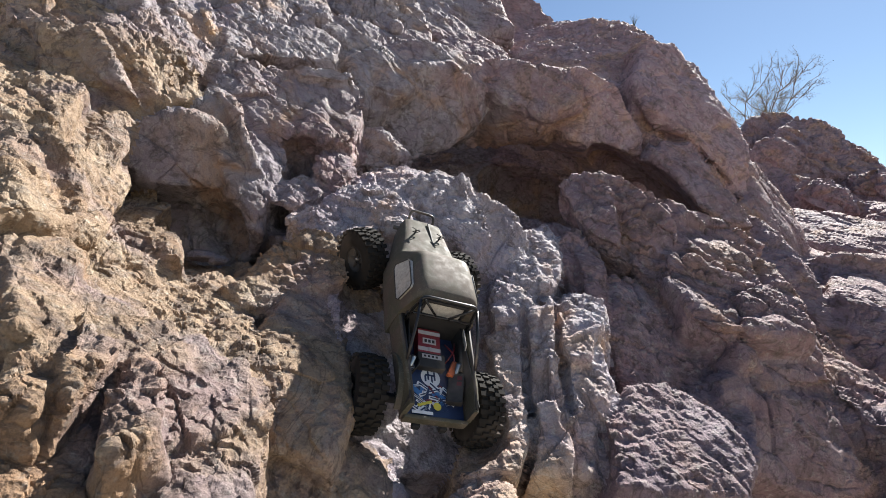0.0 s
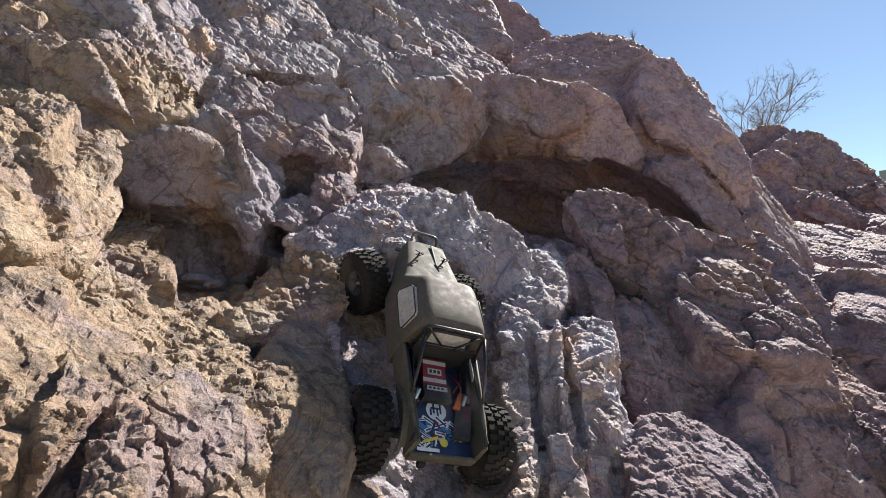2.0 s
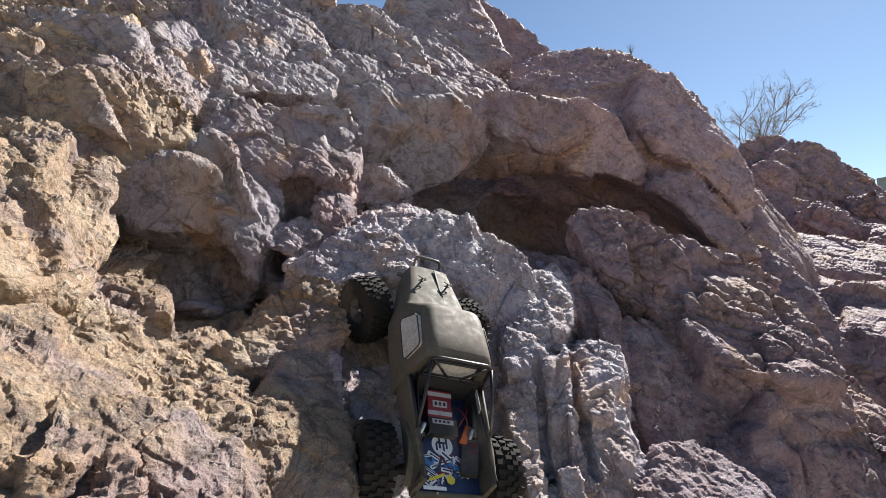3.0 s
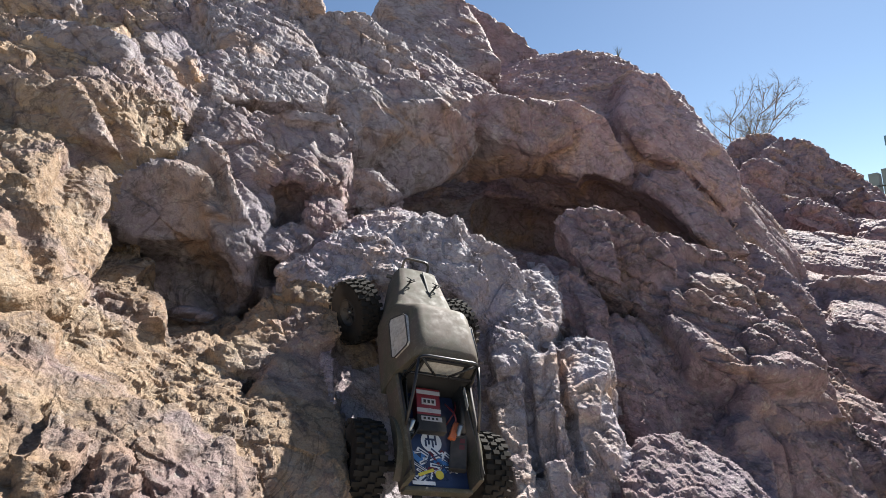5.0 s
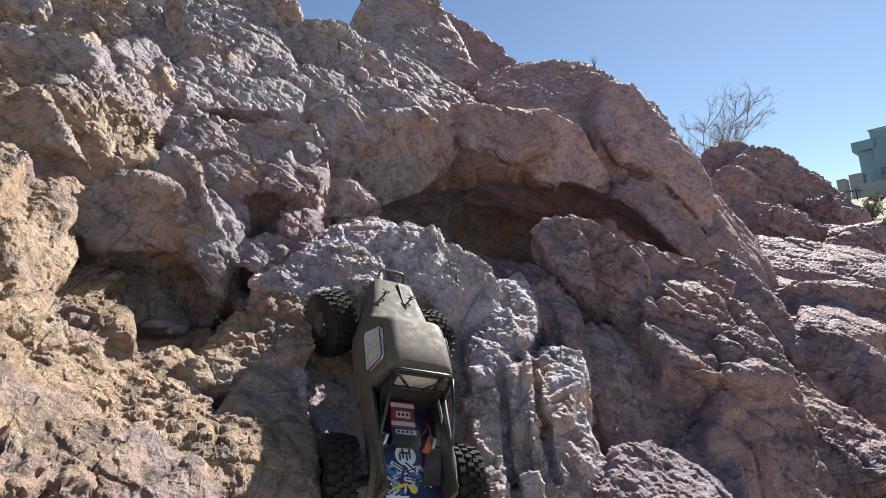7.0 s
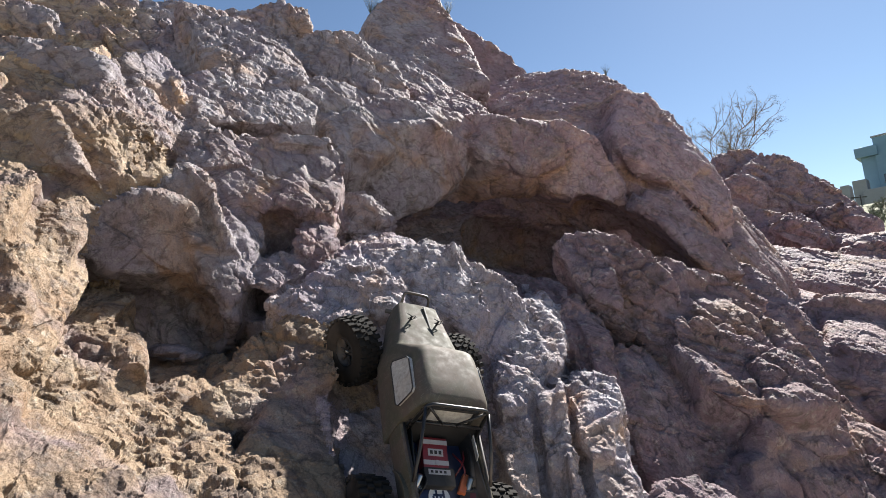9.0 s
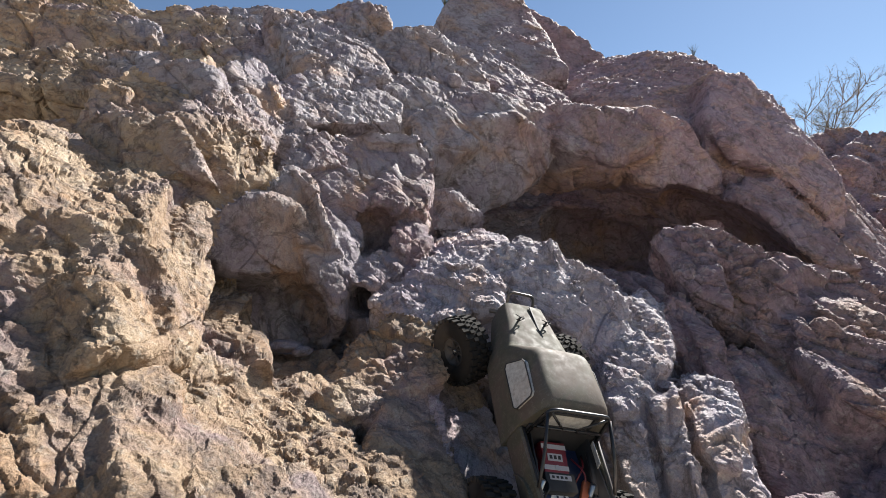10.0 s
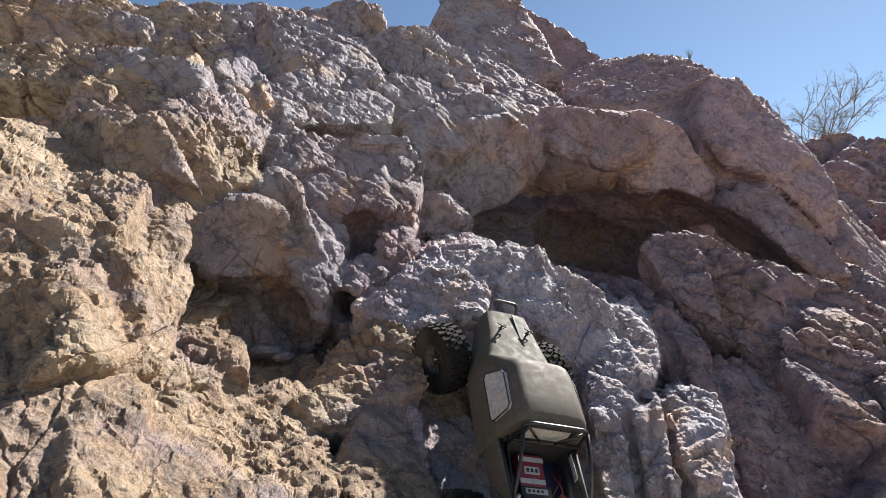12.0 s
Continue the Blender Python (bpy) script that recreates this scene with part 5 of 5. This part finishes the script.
    pack = part("battery_pack", block((0.030, 0.066, 0.014), (0.043, -0.205, 0.1285), (0, -24, -14), 0.003), TRIM, truck, "black pack with red lettering")
    for k in range(4):
        part("lettering", block((0.009, 0.0085, 0.0006), (0.0415 + 0.0028 * k, -0.222 + 0.0118 * k, 0.1352 + 0.0010 * k), (0, -24, -14)), CRIMSON, pack)
    for k, (x0, y0, x1, y1) in enumerate(((0.052, -0.105, 0.030, -0.150), (-0.044, -0.105, -0.050, -0.155), (0.030, -0.112, 0.046, -0.165), (-0.030, -0.152, -0.046, -0.190))):
        part("wire", rod(rounded_path([(x0, y0, 0.134), ((x0 + x1) / 2 + 0.006, (y0 + y1) / 2, 0.139 + 0.002 * k), (x1, y1, 0.126)], 0.012), 0.0016, 6), TRIM if k % 2 else CRIMSON, truck)
    part("tool_roll", rod(rounded_path([(0.056, -0.108, 0.150), (0.058, -0.140, 0.146), (0.054, -0.172, 0.138)], 0.01), 0.005, 8), TRIM, truck)
    part("mirror_panel", block((0.002, 0.040, 0.022), (0.056, -0.120, 0.166), (0, -18, 0), 0.0006, 1), PANE, truck, "pale clear side panel")
    # roll bar
    part("roll_bar", rod(rounded_path([(-0.066, -0.094, 0.165), (-0.056, -0.092, 0.2335), (0.056, -0.092, 0.2335), (0.066, -0.094, 0.165)], 0.014), 0.0034, 8), TUBE, truck, "black tube roll bar")
    for x in (-1, 1):
        part("roll_bar_leg", rod(rounded_path([(x * 0.058, -0.093, 0.226), (x * 0.064, -0.150, 0.196), (x * 0.068, -0.185, 0.166)], 0.02), 0.0030, 8), TUBE, truck)
        part("roll_bar_brace", rod([(x * 0.052, -0.094, 0.228), (x * 0.012, -0.096, 0.190)], 0.0024, 6), TUBE, truck)
    part("cross_bar", rod([(-0.060, -0.096, 0.190), (0.060, -0.096, 0.190)], 0.0026, 6), TUBE, truck)
    # bumpers
    part("front_bumper", join(rod(rounded_path([(-0.032, 0.214, 0.140), (-0.030, 0.244, 0.172), (0.030, 0.244, 0.172), (0.032, 0.214, 0.140)], 0.012), 0.0032, 8), rod([(-0.055, 0.232, 0.118), (0.055, 0.232, 0.118)], 0.005, 8)), TUBE, truck, "black tube bumper hoop")
    for x in (-0.030, 0.022):
        part("bumper_mount", block((0.014, 0.010, 0.012), (x, -0.270, 0.098), (0, 0, 0), 0.002), TRIM, truck, "black bumper mount")
    part("cab_back", block((0.132, 0.004, 0.074), (0, -0.0855, 0.142), (0, 0, 0), 0.001, 1), TRIM, truck, "black rear wall of the cab")
    part("grille", block((0.070, 0.004, 0.026), (0, 0.224, 0.135), (0, 0, 0), 0.001), TRIM, truck)
    # frame, axles, links and shocks
    for x in (-0.030, 0.030):
        part("frame_rail", block((0.006, 0.42, 0.014), (x, -0.012, 0.098), (0, 0, 0), 0.001), TRIM, truck)
    part("skid_plate", block((0.074, 0.11, 0.012), (0, 0, 0.078), (0, 0, 0), 0.003), TRIM, truck)
    for y in (-0.204, 0.150):
        axle = part("axle", join(rod([(-0.092, y, 0.069), (0.092, y, 0.069)], 0.009, 10), block((0.036, 0.036, 0.034), (0.012, y, 0.069), (0, 0, 0), 0.008)), TRIM, truck)
        for x in (-1, 1):
            part("link", rod([(x * 0.034, y, 0.066), (x * 0.026, y * 0.30, 0.078)], 0.0035, 6), STEEL, axle)
            shock = part("shock", rod([(x * 0.052, y, 0.074), (x * 0.046, y * 0.80, 0.150)], 0.005, 8), STEEL, truck, "steel coil-over shock")
            part("coil", spring((x * 0.052, y, 0.080), (x * 0.047, y * 0.84, 0.138), 0.008, 8, 0.0012), TRIM, shock)
    for x in (-1, 1):
        wheel_thing(truck, x * 0.117, 0.146, 28)
        wheel_thing(truck, x * 0.116, -0.204, 0)
    truck.matrix_world = TRUCK
    return truck


model_truck()
# end of truck


def top_of(x, y, reach):
    """The highest point of the rock round a place."""
    near = fine_v[(fine_v[:, 0] - x) ** 2 + (fine_v[:, 1] - y) ** 2 < reach ** 2]
    return Vector(near[near[:, 2].argmax()]) if len(near) else Vector((x, y, float(hill_height(np.array(x), np.array(y)))))


def on_bank(x, y):
    return Vector((x, y, float(hill_height(np.array([x]), np.array([y]))[0]) - 0.1))



# ---- plants on the ridge ----
BARK = material("grey_bark", plain((0.23, 0.19, 0.15), 0.85, 0.0, 0.25, 40))
LEAF = material("olive_leaf", plain((0.115, 0.120, 0.055), 0.7, 0.0, 0.3, 20))
GREEN = material("green_leaf", plain((0.085, 0.115, 0.035), 0.7, 0.0, 0.3, 2))


def leaf_cloud(points, size, rng):
    verts, faces = [], []
    for p in points:
        a = Vector((rng.gauss(0, 1), rng.gauss(0, 1), rng.gauss(0, 1))).normalized()
        b = a.orthogonal().normalized()
        s = size * rng.uniform(0.6, 1.3)
        n = len(verts)
        verts += [p - b * s * 0.35, p + a * s, p + b * s * 0.35, p - a * s]
        faces.append((n, n + 1, n + 2, n + 3))
    return verts, faces


def shrub(name, base, height, seed, label, stems=6, spread=0.55, leaves=3, twig=0.0016, mat=LEAF):
    rng = random.Random(seed)
    thing = new(name)
    tagged(thing, label, "shrub")
    ends, twigs, tips = [], [], []

    def grow(p, way, length, radius, level, keep):
        pts = [p]
        for _ in range(4):
            way = (way + Vector((rng.gauss(0, 0.13), rng.gauss(0, 0.13), rng.gauss(0.03, 0.10)))).normalized()
            pts.append(pts[-1] + way * length / 4)
        keep.append(rod(pts, radius, 6 if level < 2 else 4, radius * 0.45))
        if level == 3:
            tips.extend(pts[1:])
            return
        for k in range(5 if level == 0 else 4):
            at = pts[min(4, 1 + k)] if level == 0 else pts[1 + rng.randrange(4)]
            out = (way + Vector((rng.gauss(0, 0.6), rng.gauss(0, 0.6), rng.gauss(0.15, 0.45)))).normalized()
            grow(at, out, length * rng.uniform(0.42, 0.66), radius * 0.55, level + 1, keep if level == 0 else twigs)

    for k in range(stems):
        a = 2 * math.pi * k / stems + rng.uniform(-0.4, 0.4)
        tilt = rng.uniform(0.15, 1.0) * spread
        keep = []
        grow(Vector((0, 0, -0.05 * height)), Vector((math.cos(a) * tilt, math.sin(a) * tilt, 1)).normalized(), height * rng.uniform(0.42, 0.62), height * 0.0085, 0, keep)
        part("stem", join(*keep), BARK, thing)
    tagged(part("twig_mass", join(*twigs), BARK, thing), kind="stuff")
    pts = [p + Vector((rng.gauss(0, 0.012), rng.gauss(0, 0.012), rng.gauss(0, 0.012))) * height for p in tips for _ in range(leaves)]
    v, f = leaf_cloud(pts, twig * height * 4.2, rng)
    me = bpy.data.meshes.new("leaves")
    me.from_pydata(v, [], f)
    me.materials.append(mat)
    leaf = new("foliage", me)
    leaf.parent = thing
    tagged(leaf, kind="stuff")
    thing.matrix_world = Matrix.Translation(base)
    return thing


def tuft(base, height, seed):
    """A dry bunch of stalks in a crack of the rock."""
    rng = random.Random(seed)
    stalks = []
    for _ in range(46):
        a, lean = rng.uniform(0, 6.28), rng.uniform(0.1, 0.9)
        way = Vector((math.cos(a) * lean, math.sin(a) * lean, 1)).normalized()
        h = height * rng.uniform(0.5, 1.0)
        mid = way * h * 0.55 + Vector((0, 0, 0.08 * h))
        stalks.append(rod([Vector((0, 0, -0.2 * height)), mid, way * h + Vector((rng.gauss(0, 0.1), rng.gauss(0, 0.1), 0)) * h], height * 0.006, 3, height * 0.002))
    ob = part("dry_tuft", join(*stalks), LEAF, None)
    tagged(ob, "dry olive tuft of stalks growing from the rock", "plant", kind="stuff")
    ob.matrix_world = Matrix.Translation(base)


SHRUB_FOOT = Vector((4.62, 7.10, 3.05))
shrub("shrub", SHRUB_FOOT, 1.35, 5, "leafless grey-green desert shrub on the rock ridge", 7, 0.50, 6)
tuft(top_of(-0.33, 2.95, 0.15), 0.17, 1)
tuft(top_of(0.34, 3.10, 0.12), 0.12, 2)
tuft(top_of(1.30, 2.95, 0.10), 0.07, 3)


# ---- loose stones ----
def loose_stone(base, size, turn, seed):
    bm = bmesh.new()
    bmesh.ops.create_icosphere(bm, subdivisions=4, radius=1.0)
    p = np.array([v.co[:] for v in bm.verts], np.float32)
    h = 0.16 * fractal(p * 1.3 + seed, 3, 5) + 0.10 * facets(p * 1.4 + seed, 9)[0]
    for v, d in zip(bm.verts, h):
        v.co = Vector(v.co) * (1 + float(d))
        v.co = Vector((v.co.x * size[0], v.co.y * size[1], v.co.z * size[2]))
    ob = part("loose_stone", smooth_all(bm, 60), ROCK, None)
    tagged(ob, "small loose brown stone resting on the rock", "stone", group="loose stones")
    ob.matrix_world = pose(*base, *turn)


loose_stone((-0.570, 1.190, 1.466), (0.045, 0.03, 0.014), (0, 6, 0), 2)
loose_stone((-0.52, 1.17, 1.452), (0.022, 0.018, 0.010), (0, 0, 30), 5)
loose_stone(top_of(-0.155, 2.10, 0.03) + Vector((0, 0, 0.02)), (0.032, 0.03, 0.036), (0, 0, 10), 8)


# ---- the far side of the road: building, wall, pole and planting ----
CONCRETE = material("pale_concrete", plain((0.30, 0.31, 0.32), 0.8, 0.0, 0.10, 0.6, 0.3, 0.01))
CLADDING = material("blue_grey_cladding", plain((0.15, 0.265, 0.35), 0.5, 0.0, 0.08, 0.5, 0.4, 0.01))
WINDOW = material("dark_window_glass", plain((0.045, 0.075, 0.10), 0.12, 0.0, 0.2, 0.3, 0.6, 0.0))


BUILDING = pose(86.2, 91.2, 26.7, 0, 0, -51.4)


def far_building():
    b = new("office_building")
    tagged(b, "pale blue-grey flat-roofed office building behind a wall", "building")

    def box(x0, x1, z0, z1, y0=0.0, y1=9.0):
        return block((x1 - x0, y1 - y0, z1 - z0), ((x0 + x1) / 2, (y0 + y1) / 2, (z0 + z1) / 2), (0, 0, 0), 0.05, 1)

    part("wall", box(2.9, 34, -18.5, 1.5), CLADDING, b)
    part("stair_tower", box(0.7, 2.9, -18.5, -1.9, 0.6), CLADDING, b, "slightly set-back blue-grey tower")
    part("upper_storey", box(0.0, 3.4, -1.9, 0.0, -0.5), CLADDING, b, "overhanging blue-grey upper storey")
    part("roof_edge", box(2.7, 34.2, 1.5, 1.8, -0.2, 9.2), CONCRETE, b)
    for row in range(2):
        for col in range(7):
            w = part("window", box(3.6 + col * 4.2, 7.0 + col * 4.2, -7.3 - row * 3.4, -5.8 - row * 3.4, -0.08, 0.2), WINDOW, b)
            part("sill", box(3.4 + col * 4.2, 7.2 + col * 4.2, -7.45 - row * 3.4, -7.3 - row * 3.4, -0.25, 0.2), CONCRETE, w)
    b.matrix_world = BUILDING
    wall = part("boundary_wall", box(1.1, 40, -18.5, -9.1, -7, -6.5), CONCRETE, None)
    tagged(wall, "long pale concrete boundary wall", "wall")
    wall.matrix_world = BUILDING
    for x0, x1, top in ((-2.4, -1.0, -7.3), (-0.5, 1.6, -6.8)):
        shed = part("low_outbuilding", box(x0, x1, -18.5, top, -5, -2), CONCRETE, None)
        tagged(shed, "small pale flat-roofed outbuilding by the wall", "building", group="outbuildings by the wall")
        shed.matrix_world = BUILDING


far_building()


POLE = (40.7, 43.4, 7.8)


def utility_pole():
    pole = new("utility_pole")
    tagged(pole, "thin dark utility pole with a cross arm", "pole")
    part("post", rod([(0, 0, -6), (0, 0, 1.4)], 0.06, 8, 0.05), TRIM, pole)
    part("cross_arm", block((1.2, 0.06, 0.07), (0, 0, 1.2)), TRIM, pole)
    pole.matrix_world = Matrix.Translation(POLE)
    for k in (-0.5, 0.5):
        a, c = Vector(POLE) + Vector((k, 0, 1.25)), Vector(POLE) + Vector((-60 + k, 35, 6))
        cable = part("power_cable", rod([a + (c - a) * t / 12 - Vector((0, 0, 2.2 * (1 - (t / 6 - 1) ** 2))) for t in range(13)], 0.03, 4), TRIM, None)
        tagged(cable, "thin dark sagging power cable from the pole", "cable", group="power cables")


utility_pole()


# ---- a contrail high in the sky ----
def glow_cloud_build(t, b):
    b.inputs["Base Color"].default_value = (0.8, 0.8, 0.8, 1)
    # weak emission stands in for sunlight scattered through the trail
    b.inputs["Emission Color"].default_value = (0.9, 0.95, 1.0, 1)
    b.inputs["Emission Strength"].default_value = 0.26


contrail = part("contrail", rod([(1480, 2290, 2690), (1560, 2288, 2735), (1760, 2265, 2845), (2100, 2230, 3030)], 5.0, 8, 9.0), material("glowing_ice_cloud", glow_cloud_build), None)
tagged(contrail, "thin straight white contrail in the blue sky", "contrail", kind="structure")
for x, y, size, seed in ((20.7, 21.5, 1.3, 21), (23.0, 21.0, 1.1, 22), (24.5, 25.6, 1.3, 23), (26.8, 26.0, 1.4, 24), (28.0, 25.0, 1.2, 25), (33.0, 33.5, 1.6, 26), (36.0, 34.0, 1.7, 27)):
    shrub("bush", on_bank(x, y), size * 0.6, seed, "rounded green bush on the far bank", 9, 1.3, 14, 0.004, GREEN)
